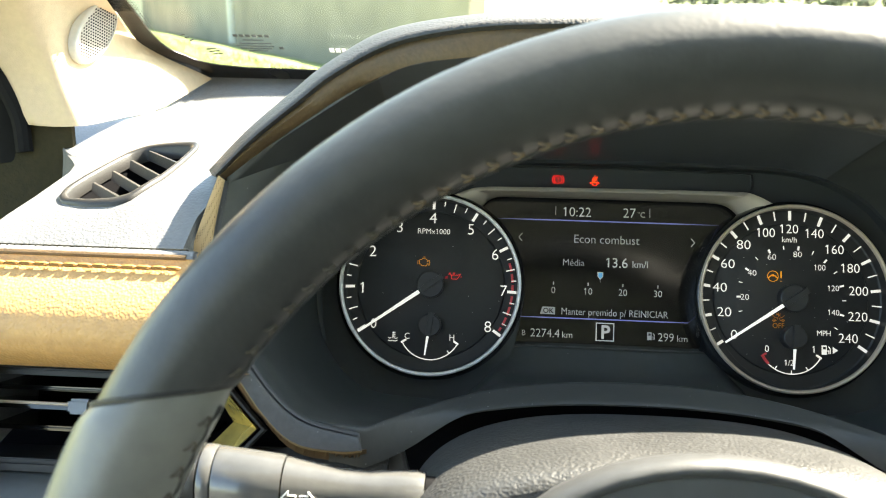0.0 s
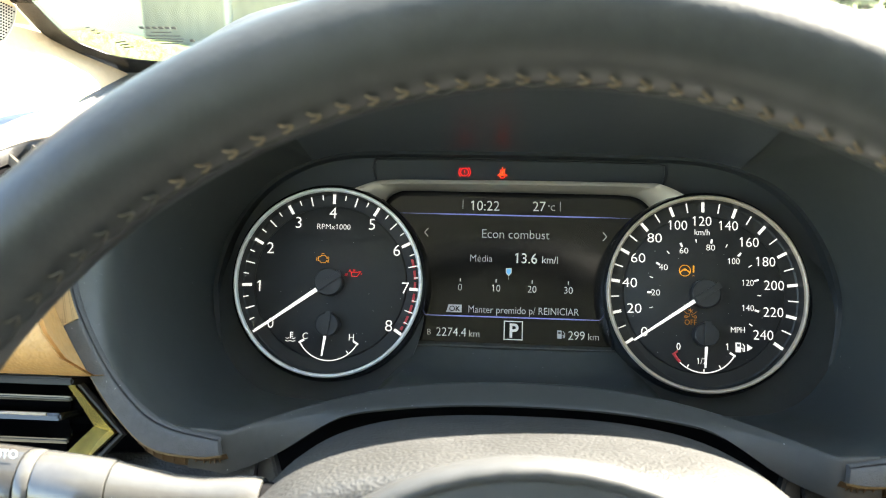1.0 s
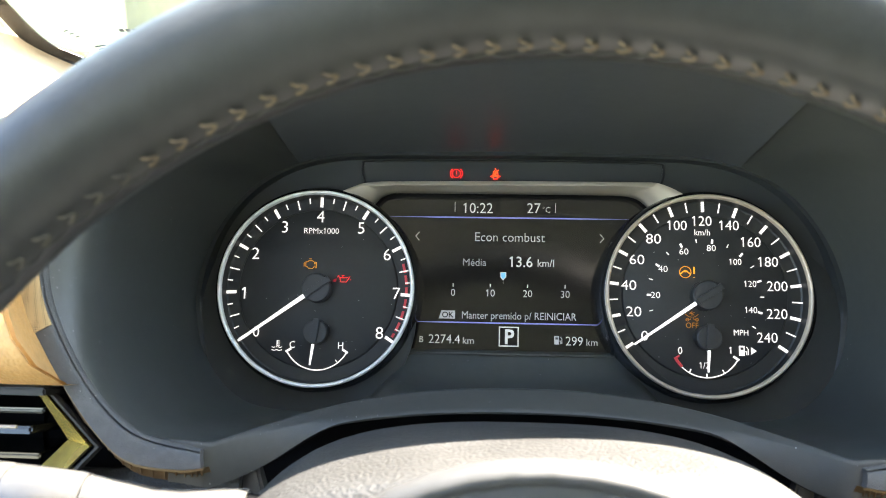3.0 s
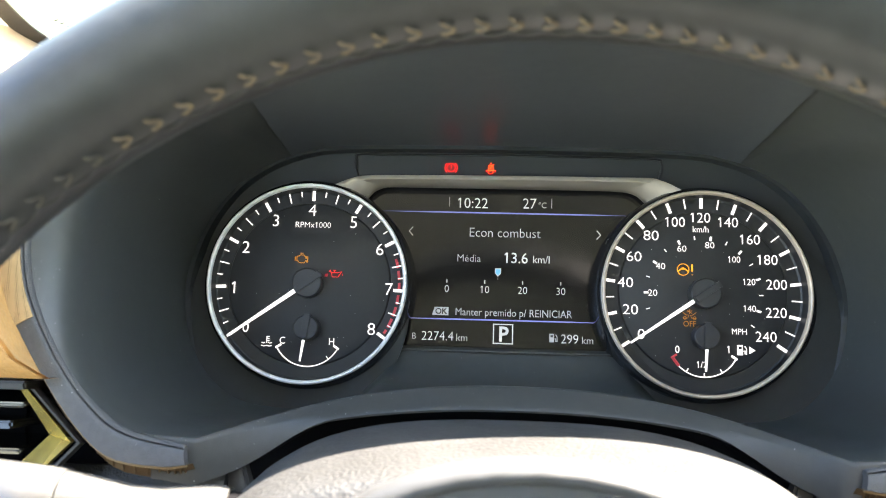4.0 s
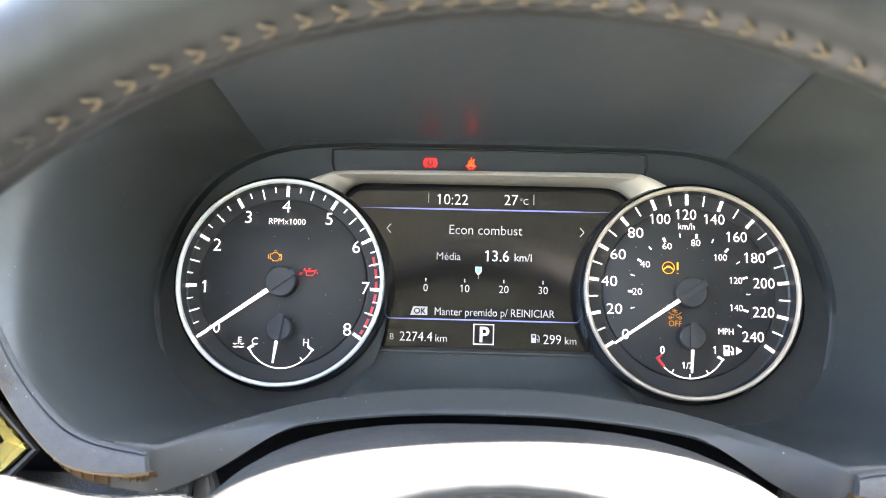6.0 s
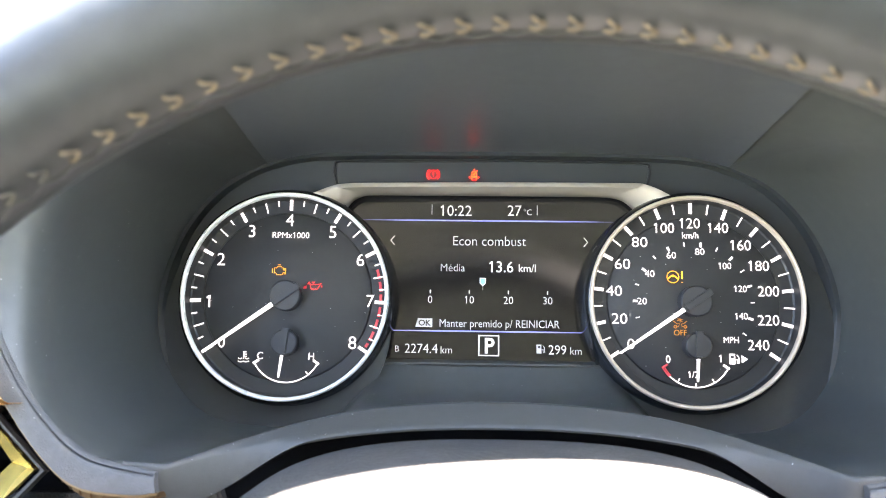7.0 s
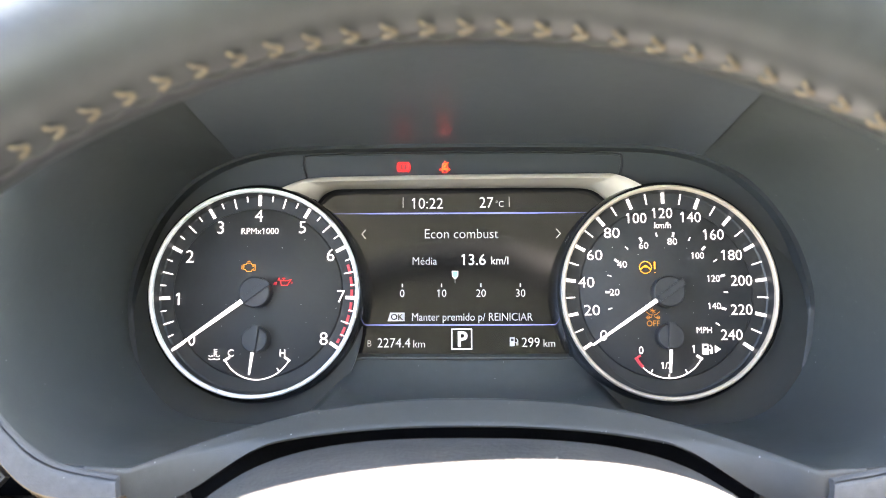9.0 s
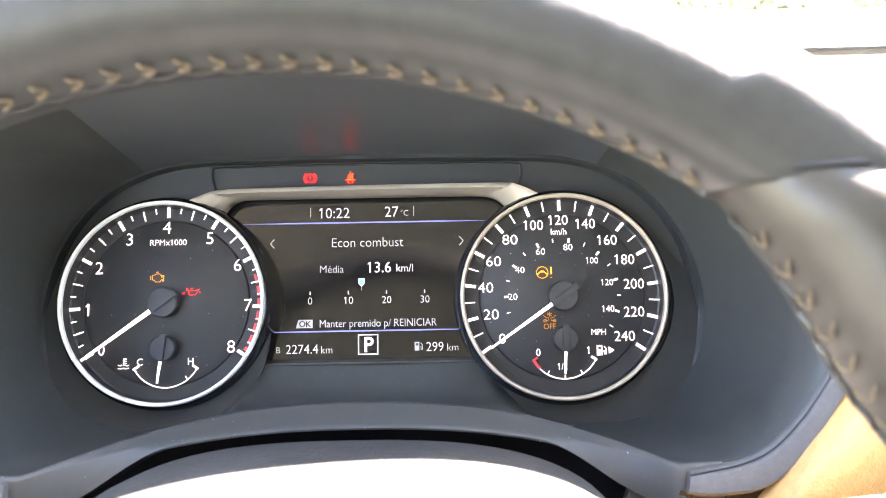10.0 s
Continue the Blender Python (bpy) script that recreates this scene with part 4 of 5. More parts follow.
def inner_swell(deg):
    """Thickness added on the rim's inner side: slimmer at the top, swelling to a thumb rest on the passenger side's grip."""
    t = min(1, max(0, (55 - deg) / 18))
    return -0.0008 * (min(1, max(0, (deg - 50) / 8)) + min(1, max(0, (deg - 118) / 15))) + 0.0105 * t * t * (3 - 2 * t) * min(1, max(0, (deg + 35) / 30))


def rim_rows(a0, a1, n, fat, skew=(0, 0), sides=28, lump=0.0, bump=0.0):
    """Rings of the rim from angle a0 to a1. fat: width added; skew: degrees by which the outer side leads at the two ends."""
    rows = []
    for k in range(n + 1):
        t = k / n
        r = []
        for j in range(sides):
            b = 2 * math.pi * j / sides
            lead = skew[0] * (1 - t) ** 6 + skew[1] * t ** 6
            deg = a0 + (a1 - a0) * t + lead * (0.5 + 0.5 * math.cos(b))
            edge = min(1.0, min(t, 1 - t) * n / 1.5)
            rad = (W_A + fat * (0.25 + 0.75 * min(1.0, t * n / 3))) * (0.965 + 0.035 * edge)
            if bump:
                k2 = min(1, max(0, (bump - deg) / 0.8))
                rad += 0.0040 * k2 * k2 * (3 - 2 * k2) * max(0, math.cos(b)) ** 0.7
            rad += inner_swell(deg) * max(0, -math.cos(b)) ** 0.8
            q = wheel_point(deg, W_R + fat * 0.6 + rad * (1.0 + 0.03 * math.cos(b)) * math.cos(b), -rad * 1.02 * math.sin(b))
            w = noise.noise(q * 30) * 0.0003 + noise.noise(q * 160) * 0.00006
            r.append(q + (q - wheel_point(deg, W_R, 0)).normalized() * (w + lump * math.sin(k * 0.7 + j * 0.4)))
        rows.append(r)
    return rows


rim = part("rim", loft(rim_rows(55.5, 148.8, 220, 0.0, (-12.0, 7.5), bump=58.6), close_u=True, cap=True), wheel_leather, wheel, "smooth black leather upper rim", angle=60)
part("rim_grip", loft(rim_rows(148.5, 215, 50, 0.0012, (7.5, 0)), close_u=True, cap=True), lit_grip_leather, wheel, "black leather side grip", angle=60)
part("rim_grip", loft(rim_rows(55.9, -35, 60, 0.0026, (-12.0, 0)), close_u=True, cap=True), grip_leather, wheel, "black leather side grip", angle=60)
part("lower_rim", loft(rim_rows(214, 326, 60, 0.0), close_u=True, cap=True), wheel_leather, wheel, angle=60)

# dark joints between the smooth rim and the grips
for a0, a1, fat, skew in ((148.4, 215, 0.0012, (7.5, 0)), (56.1, -35, 0.0026, (-12.0, 0))):
    ring_line = rim_rows(a0, a1, 50, fat, skew, sides=40)[0]
    part("rim_joint", tube([*ring_line, ring_line[0]], 0.0008, 6), crease_black, wheel, "dark seam across the rim")

# cross stitching along the inner seam
SEAM = math.radians(157)


def seam_point(deg, off=0.0, lift=0.0, fat=0.0):
    b = SEAM + math.radians(12) * min(1, max(0, (110 - deg) / 50)) + off
    rad = W_A + fat + lift + inner_swell(deg) * max(0, -math.cos(b)) ** 0.8
    return wheel_point(deg, W_R + fat * 0.6 + rad * math.cos(b), -rad * 1.02 * math.sin(b))


def stitch_at(deg, fat=0.0):
    step = math.degrees(0.0030 / 0.157)
    out = []
    for off in (-0.095, 0.095):
        out.append(tube([seam_point(deg + step * 0.55, off * 1.15, -0.0002, fat), seam_point(deg + step * 0.2, off * 0.8, 0.0006, fat), seam_point(deg - step * 0.42, off * 0.15, 0.0004, fat)], [0.00030, 0.00038, 0.00030], 6))
    return joined(*out)


pitch = math.degrees(0.0070 / 0.157)
a = 57.5
while a < 147:
    part("stitch", stitch_at(a), thread if a < 126 else shaded_thread, wheel, "tan thread stitch")
    a += pitch
a = 152.0
while a < 192:
    part("stitch", stitch_at(a, 0.0012), shaded_thread, wheel)
    a += pitch
a = 51.0
while a > 0:
    part("stitch", stitch_at(a, 0.0022), thread, wheel)
    a -= pitch
# pulled leather along the seam between the stitches
for a0, a1, fat in ((56, 147.5, 0.0), (150.5, 195, 0.0012), (53.5, 0, 0.0022)):
    n = int(abs(a1 - a0) / pitch * 8)
    ln = [a0 + (a1 - a0) * k / n for k in range(n + 1)]
    b = tube([seam_point(d, 0.25 + 0.03 * math.sin(k * math.pi / 4), -0.0005, fat) for k, d in enumerate(ln)], [0.0006 + 0.00015 * math.sin(k * math.pi / 4) for k in range(n + 1)], 6)
    part("seam_fold", b, wheel_leather, wheel)

# airbag pad: a domed cover with a crease, and the spokes
def pad_outline(s, n=48):
    out = []
    for k in range(n):
        a = 2 * math.pi * k / n
        c, si = math.cos(a), math.sin(a)
        rx, rz = 0.080, 0.0662 if si > 0 else 0.080
        e = 2 / 2.05
        x = rx * abs(c) ** e * (1 if c > 0 else -1)
        z = rz * abs(si) ** e * (1 if si > 0 else -1)
        out.append((0.003 + x * s, -0.1245 + z * s))
    return out


prof = [(0.90, -0.1855), (0.945, -0.1865), (0.975, -0.188), (0.992, -0.1955), (1.0, -0.2000), (0.993, -0.2035), (0.978, -0.2058), (0.958, -0.2072), (0.935, -0.2078), (0.920, -0.2072), (0.908, -0.2060), (0.88, -0.2066), (0.75, -0.2088), (0.5, -0.2112), (0.25, -0.2124), (0.02, -0.2126)]
part("airbag_cover", loft([[(x, y, z) for x, z in pad_outline(s)] for s, y in prof], close_u=True, cap=True), hub_vinyl, wheel, "smooth dark airbag cover with a sunlit rolled edge", angle=70)
for sgn in (-1, 1):
    rows = []
    for t in (0, 0.25, 0.5, 0.75, 1.0):
        x = 0.003 + sgn * (0.070 + 0.092 * t)
        h = 0.030 - 0.006 * math.sin(math.pi * t)
        y0 = -0.205 - 0.036 * t
        rows.append([(x, y0 - 0.010 * math.sin(b), -0.135 + h * math.cos(b)) for b in (2 * math.pi * j / 16 for j in range(16))])
    part("spoke", loft(rows, close_u=True, cap=True), soft_black, wheel, angle=60)

# ---- steering column ----
column = thing("steering_column", (0.003, -0.13, -0.12), "black plastic steering column cowl behind the wheel", "steering column")
rows = []
for y, s, dz in ((-0.052, 0.92, -0.012), (-0.063, 0.95, -0.0078), (-0.082, 0.985, -0.0043), (-0.100, 1.0, -0.0025), (-0.118, 1.0, -0.0029), (-0.140, 0.996, -0.0046), (-0.163, 0.986, -0.0068), (-0.182, 0.968, -0.0092), (-0.187, 0.935, -0.0115)):
    r = []
    for k in range(41):
        a = math.pi * (1 - k / 40)
        c, si = math.cos(a), math.sin(a)
        r.append((0.003 + 0.104 * s * abs(c) ** 0.75 * (1 if c > 0 else -1), y, -0.128 + 0.0735 * s * abs(si) ** 0.52 + dz))
    rows.append(r)
part("cowl", sheet(rows, 0.003, (0, 0.2, -1)), pad_black, column, "grained black upper cowl, half in the sun", angle=60)
part("cowl_end", plate([(p[0], p[2]) for p in rows[-1]], -0.1870, 0.003), pad_black, column)
# black cylinder added to keep the gap behind the wheel dark
part("gap_filler", lathe(0.003, -0.1245, [(0.050, -0.12), (0.049, -0.165), (0.04, -0.178)], 48), deep_black, column, "black filler for the dark gap behind the wheel")

# ---- stalks ----
def stalk(name, sgn, label_text):
    ob = thing(name, (0.003 + sgn * 0.085, -0.150, -0.092), label_text, "control stalk")
    y, z = -0.152, -0.0875

    def lathe_x(prof, tilt=0.06):
        rows = []
        for d, r, rz in prof:
            d += 0.0035
            rows.append([(0.003 + sgn * d, y - (d - 0.085) * 0.03 - r * math.sin(b), z + (d - 0.085) * tilt + rz * math.cos(b)) for b in (2 * math.pi * k / 28 for k in range(28))])
        bm = loft(rows, close_u=True, cap=True)
        bmesh.ops.recalc_face_normals(bm, faces=bm.faces)
        return bm
    part("collar", lathe_x([(0.076, 0.0070, 0.0088), (0.085, 0.0080, 0.0096), (0.0868, 0.0080, 0.0096), (0.0878, 0.0070, 0.0088)]), deep_black, ob, "black rubber collar")
    part("stem", lathe_x([(0.0872, 0.0090, 0.0108), (0.090, 0.0096, 0.0112), (0.096, 0.0092, 0.0108), (0.107, 0.0080, 0.0093), (0.117, 0.0078, 0.0090), (0.128, 0.0088, 0.0102), (0.1376, 0.0098, 0.0114)]), stalk_grey, ob, "tapered dark grey stem", angle=60)
    part("sleeve", lathe_x([(0.1382, 0.0101, 0.0118), (0.140, 0.0103, 0.0120), (0.162, 0.0109, 0.0127), (0.1627, 0.0106, 0.0124)]), stalk_grey, ob)
    part("ring", lathe_x([(0.1632, 0.0107, 0.0125), (0.164, 0.0110, 0.0128), (0.1672, 0.0111, 0.0129), (0.1678, 0.0108, 0.0126)]), stalk_grey, ob)
    part("knob", lathe_x([(0.1684, 0.0110, 0.0128), (0.1695, 0.0112, 0.0130), (0.195, 0.0115, 0.0133), (0.200, 0.0108, 0.0124), (0.202, 0.008, 0.009)]), knob_black, ob, "black turning end knob")
    return ob


lamp_stalk = stalk("lamp_stalk", -1, "dark grey plastic lamp and indicator stalk with white symbols")
stalk("wiper_stalk", 1, "dark grey plastic wiper stalk")
# turn arrows and the word on the knob
def on_stalk(bm, name, text):
    part(name, bm, lettering, lamp_stalk, text, smooth=False)


for s, xc in ((-1, -0.1352), (1, -0.1285)):
    z0, yy = -0.0862, -0.1632
    outline = [(xc + s * 0.0028, z0), (xc + s * 0.0002, z0 + 0.0028), (xc + s * 0.0002, z0 + 0.0013), (xc - s * 0.0026, z0 + 0.0013), (xc - s * 0.0026, z0 - 0.0013), (xc + s * 0.0002, z0 - 0.0013), (xc + s * 0.0002, z0 - 0.0028)]
    on_stalk(tube([(x, yy, z) for x, z in outline + outline[:1]], 0.00035, 5), "arrow_symbol", "white turn arrow outline")
on_stalk(writing("AUTO", 0.0040, -0.1745, -0.0705, -0.1630, bold=0.0001), "lettering", "the word AUTO")

# ---- dashboard ----
dash = thing("dashboard", (-0.25, -0.05, -0.05), "black grained dashboard with a tan leather front", "dashboard")


def dash_z(u, y):
    """Height of the dashboard's top at a place."""
    z = 0.068 + 0.60 * (y + 0.043) if y < 0.02 else float(np.interp(y, (0.02, 0.034, 0.086, 0.112), (0.1058, 0.1132, 0.1290, 0.1559)))
    z += 0.25 * min(0, u + 0.225) * (1 - min(1, max(0, y / 0.1)))
    if y < -0.095:
        z -= 22.4 * (y + 0.095) ** 2
    return z


rows = []
for k in range(25):
    y = -0.125 + 0.237 * k / 24
    x0 = 0.210 if y < -0.095 else 0.156 + 0.054 * min(1, max(0, (-0.06 - y) / 0.035))
    rows.append([(x0 + (1.10 - x0) * j / 12, y, dash_z(0.2, y)) for j in range(13)])
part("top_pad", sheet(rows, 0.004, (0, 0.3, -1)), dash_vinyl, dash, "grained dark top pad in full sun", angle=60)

# the driver's side of the top, with an opening for the demister outlet
VENT = [(-0.2231, -0.0432), (-0.2445, -0.0320), (-0.2570, -0.0280), (-0.2653, -0.0330), (-0.2699, -0.0472), (-0.2735, -0.0625), (-0.2748, -0.0757), (-0.2718, -0.0864), (-0.2644, -0.0961), (-0.2507, -0.1027), (-0.2358, -0.1060), (-0.2284, -0.1050), (-0.2237, -0.0990), (-0.2212, -0.0885), (-0.2205, -0.0702), (-0.2208, -0.0515)]
EDGE = [(-0.1968, -0.125), (-0.1950, -0.112), (-0.1905, -0.104), (-0.192, -0.045), (-0.178, 0.010), (-0.155, 0.035), (-0.150, 0.112), (-0.284, 0.112), (-0.300, 0.060), (-0.356, 0.026), (-0.332, 0.014), (-0.320, 0.001), (-0.306, -0.017), (-0.297, -0.030), (-0.2925, -0.043), (-0.2913, -0.075), (-0.2930, -0.125)]


def closed(points, n):
    p = points + points[:1]
    out = []
    for a, b in zip(p, p[1:]):
        for k in range(n):
            t = k / n
            out.append((a[0] + (b[0] - a[0]) * t, a[1] + (b[1] - a[1]) * t))
    for _ in range(2):
        out = [((out[i - 1][0] + 2 * out[i][0] + out[(i + 1) % len(out)][0]) / 4, (out[i - 1][1] + 2 * out[i][1] + out[(i + 1) % len(out)][1]) / 4) for i in range(len(out))]
    return out


ring = closed(VENT, 5)
mx, my = sum(p[0] for p in ring) / len(ring), sum(p[1] for p in ring) / len(ring)


def rim_hit(a):
    """Where the ray from the outlet's middle at angle a meets the edge of the pad."""
    dx, dy, best = math.cos(a), math.sin(a), 9.0
    for p, q in zip(EDGE, EDGE[1:] + EDGE[:1]):
        ex, ey = q[0] - p[0], q[1] - p[1]
        det = dx * -ey + ex * dy
        if abs(det) < 1e-12:
            continue
        s = ((p[0] - mx) * -ey + ex * (p[1] - my)) / det
        t = (dx * (p[1] - my) - dy * (p[0] - mx)) / det
        if s > 0 and -1e-9 <= t <= 1 + 1e-9:
            best = min(best, s)
    return (mx + best * dx, my + best * dy)


angles = sorted({round(math.atan2(y - my, x - mx), 5) for x, y in EDGE} | {round(-math.pi + 2 * math.pi * k / 90, 5) for k in range(90)})
hole = []
for a in angles:
    best = min(ring, key=lambda p: abs((math.atan2(p[1] - my, p[0] - mx) - a + math.pi) % (2 * math.pi) - math.pi))
    hole.append(math.hypot(best[0] - mx, best[1] - my))
rows = []
for k in range(27):
    t = (k / 26) ** 1.1
    row = []
    for a, h in zip(angles, hole):
        q = rim_hit(a)
        x, y = mx + h * 0.95 * math.cos(a), my + h * 0.95 * math.sin(a)
        x, y = x + (q[0] - x) * t, y + (q[1] - y) * t
        row.append((x, y, dash_z(x, y)))
    rows.append(row)
rows.append([(x, y + 0.001, z - 0.004) for x, y, z in rows[-1]])
rows.append([(x + (0.006 if x < -0.28 else 0), y + 0.001, z - (0.10 if x < -0.28 else 0.008)) for x, y, z in rows[-1]])
bm = loft(rows, close_u=True)
bmesh.ops.recalc_face_normals(bm, faces=bm.faces)
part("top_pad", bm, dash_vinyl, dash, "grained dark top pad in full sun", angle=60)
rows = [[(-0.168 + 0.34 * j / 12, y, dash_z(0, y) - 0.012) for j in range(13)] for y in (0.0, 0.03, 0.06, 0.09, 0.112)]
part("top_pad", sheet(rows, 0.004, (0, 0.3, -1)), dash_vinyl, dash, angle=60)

LIP = [(-0.085, 0.120), (-0.0775, 0.128), (-0.0750, 0.147), (-0.0640, 0.161), (-0.0470, 0.174), (-0.0320, 0.184), (-0.0170, 0.192), (0.004, 0.197)]


def lip_reach(z):
    """How far the hood's lip reaches sideways at a height."""
    return float(np.interp(z, [p[0] for p in LIP], [p[1] for p in LIP]))


for sgn, far, bottom in ((-1, 0.300, -0.0465), (1, 0.62, -0.105)):
    prof = [(0.0145, 0.0040), (0.0172, 0.0028), (0.0184, 0.0012), (0.0186, 0.0002), (0.0180, -0.0012), (0.0188, -0.0028), (0.0205, -0.0060), (0.0245, -0.0120), (0.0290, -0.0210), (0.0305, -0.0300), (0.0270, (bottom + -0.030) / 2 - 0.001), (0.012, bottom), (0.0, bottom)]
    if sgn > 0:
        prof = [(0.0145, 0.0040), (0.0172, 0.0028), (0.0184, 0.0012), (0.0186, 0.0002), (0.0180, -0.0012), (0.0190, -0.0060), (0.0185, -0.0200), (0.0160, -0.0400), (0.0110, -0.0700), (0.0040, bottom), (0.0, bottom)]
    rows = []
    for bulge, z in prof:
        near = lip_reach(z)
        reach = [near + 0.001, near - 0.002, near - 0.0065] + [near - 0.0065 + (far - near + 0.0065) * (j / 11) ** 1.5 for j in range(1, 12)]
        if sgn > 0:
            near += 0.0045
            reach = [near - 0.0035, near, near + 0.0030] + [near + 0.003 + (far - near - 0.003) * (j / 11) ** 1.5 for j in range(1, 12)]
        row = []
        for j, d in enumerate(reach):
            y = (-0.107, -0.112 - bulge * 0.5, -0.1085 - bulge)[j] if j < 3 else -0.109 - bulge
            if sgn > 0 and j > 3:
                y += 0.60 * max(0.0, -0.006 - z) * min(1, (j - 3) / 4)
            row.append(((0.006 if sgn > 0 else 0) + sgn * d, y, z))
        rows.append(row)
    part("edge_roll", sheet(rows[:4], 0.004, (0, 1, 0)), dash_vinyl, dash, "dark rolled edge of the top pad", angle=60)
    rows = rows[3:]
    part("front_panel", sheet(rows, 0.004, (0, 1, 0)), tan_leather, dash, "padded tan leather front panel", angle=60)

# two stitched seams along the front edge
st_small = data(tube([(-0.0019, 0, 0), (-0.0012, -0.0003, 0.0003), (0.0012, -0.0003, 0.0003), (0.0019, 0, 0)], 0.00035, 5), dark_thread)
st_big = data(tube([(-0.0029, 0.0004, 0), (-0.0018, -0.0006, 0), (0.0018, -0.0006, 0), (0.0029, 0.0004, 0)], [0.0006, 0.0010, 0.0010, 0.0006], 6), dash_thread)
for k in range(34):
    piece("seam_stitch", st_small, dash, pose(-0.296 + 0.0031 * k, -0.1268, 0.0038))
for k in range(18):
    piece("seam_stitch", st_big, dash, pose(-0.302 + 0.0062 * k, -0.1300, -0.0040))
part("seam_cord", tube([(-0.30, -0.1272, 0.0008), (-0.1925, -0.1272, 0.0008)], 0.0012, 8), tan_shell, dash)

# lower body below the vents
part("lower_panel", sheet([[(-0.43, -0.112, -0.0905), (-0.15, -0.108, -0.0905)], [(-0.43, -0.125, -0.100), (-0.15, -0.118, -0.100)], [(-0.43, -0.120, -0.30), (-0.15, -0.110, -0.30)]], 0.004, (0, 1, 0)), soft_black, dash, angle=60)
part("lower_panel", sheet([[(0.125, -0.085, -0.100), (0.62, -0.105, -0.104)], [(0.125, -0.085, -0.30), (0.62, -0.105, -0.30)]], 0.004, (0, 1, 0)), soft_black, dash, angle=60)
for sgn in (-1, 1):
    part("column_surround", sheet([[(0.003 + sgn * d, -0.090 + 0.1 * (d - 0.105), -0.0790 - 0.03 * (d - 0.105)) for d in (0.112, 0.125, 0.14, 0.165, 0.20)], [(0.003 + sgn * d, -0.098 + 0.1 * (d - 0.105), -0.100) for d in (0.112, 0.125, 0.14, 0.165, 0.20)], [(0.003 + sgn * d, -0.100, -0.30) for d in (0.112, 0.125, 0.14, 0.165, 0.20)]], 0.004, (0, 1, 0)), lower_vinyl, dash, "dark grained trim below the dial hood", angle=60)
for sgn in (-1, 1):
    fin = [(0.003 + sgn * d, z) for d, z in ((0.1200, -0.0900), (0.1152, -0.0803), (0.1130, -0.0795), (0.1060, -0.0788), (0.1010, -0.0960))]
    part("corner_fin", plate(fin, -0.0860, 0.014, 0.0012), ledge_black, dash, "small dark fin beside the column")
# black plates added behind the vent and lip, standing in for deep shade
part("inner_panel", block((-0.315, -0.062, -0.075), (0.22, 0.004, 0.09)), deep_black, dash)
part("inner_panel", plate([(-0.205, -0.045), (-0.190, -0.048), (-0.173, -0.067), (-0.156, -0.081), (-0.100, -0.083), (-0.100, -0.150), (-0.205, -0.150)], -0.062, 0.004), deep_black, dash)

# side vent in the dash front
vent = thing("air_vent", (-0.25, -0.10, -0.09), "black air vent with a bright strip and a polished V-shaped trim", "air vent")
part("housing", joined(block((-0.305, -0.086, -0.0495), (0.250, 0.050, 0.003), 0.0008), block((-0.305, -0.089, -0.0895), (0.250, 0.048, 0.004), 0.0008)), crease_black, vent)
for z in (-0.0560, -0.0735):
    part("blade", block((-0.310, -0.084, z), (0.245, 0.026, 0.0022), 0.0008, Matrix.Rotation(radians(8), 4, "X")), gloss_black, vent, "black louvre blade")
part("middle_blade", block((-0.310, -0.0925, -0.0645), (0.245, 0.024, 0.0032), 0.001), gloss_black, vent)
part("bright_strip", tube([(-0.42, -0.1085, -0.0630), (-0.191, -0.1085, -0.0630)], 0.0007, 8), satin, vent, "thin dull metal strip")
part("slider", block((-0.2405, -0.110, -0.0635), (0.010, 0.005, 0.0065), 0.0012), stalk_grey, vent, "metal vent slider")
part("lower_strip", block((-0.30, -0.1125, -0.0865), (0.205, 0.003, 0.0016), 0.0005), crease_black, vent)
part("v_trim", joined(
    sheet([[(-0.1920, -0.098, -0.0480), (-0.1790, -0.092, -0.0690)], [(-0.1870, -0.103, -0.0478), (-0.1660, -0.1005, -0.0705)]], 0.003, (0, 1, 0)),
    sheet([[(-0.1790, -0.092, -0.0690), (-0.2020, -0.098, -0.0950)], [(-0.1660, -0.1005, -0.0705), (-0.1905, -0.104, -0.0970)]], 0.003, (0, 1, 0)),
), gilt, vent, "polished gold-toned V-shaped trim", angle=20)
part("v_trim_shadow", tube([(-0.1855, -0.101, -0.0470), (-0.1630, -0.0985, -0.0708), (-0.1880, -0.101, -0.0985)], 0.0016, 6), crease_black, vent)

# demister outlet in the dash top: a slanted frame with four slats
def top_at(u, y, up=0.0):
    return Vector((u, y - 0.45 * up, dash_z(u, y) + 0.88 * up))


demist = thing("demister_vent", (-0.25, -0.07, 0.04), "grey plastic demister vent with slanted slats", "vent")
def shrunk(s, up):
    return [top_at(mx + (x - mx) * s, my + (y - my) * s, up) for x, y in ring]


part("vent_frame", loft([shrunk(1.02, -0.0005), shrunk(1.015, 0.0012), shrunk(0.985, 0.0020), shrunk(0.93, 0.0018), shrunk(0.895, 0.0004), shrunk(0.885, -0.006)], close_u=True), vent_grey, demist, "rounded grey frame", angle=60)
part("vent_duct", loft([shrunk(0.93, -0.001), shrunk(0.90, -0.045), shrunk(0.5, -0.050), shrunk(0.05, -0.050)], close_u=True), deep_black, demist, "dark duct below the slats")
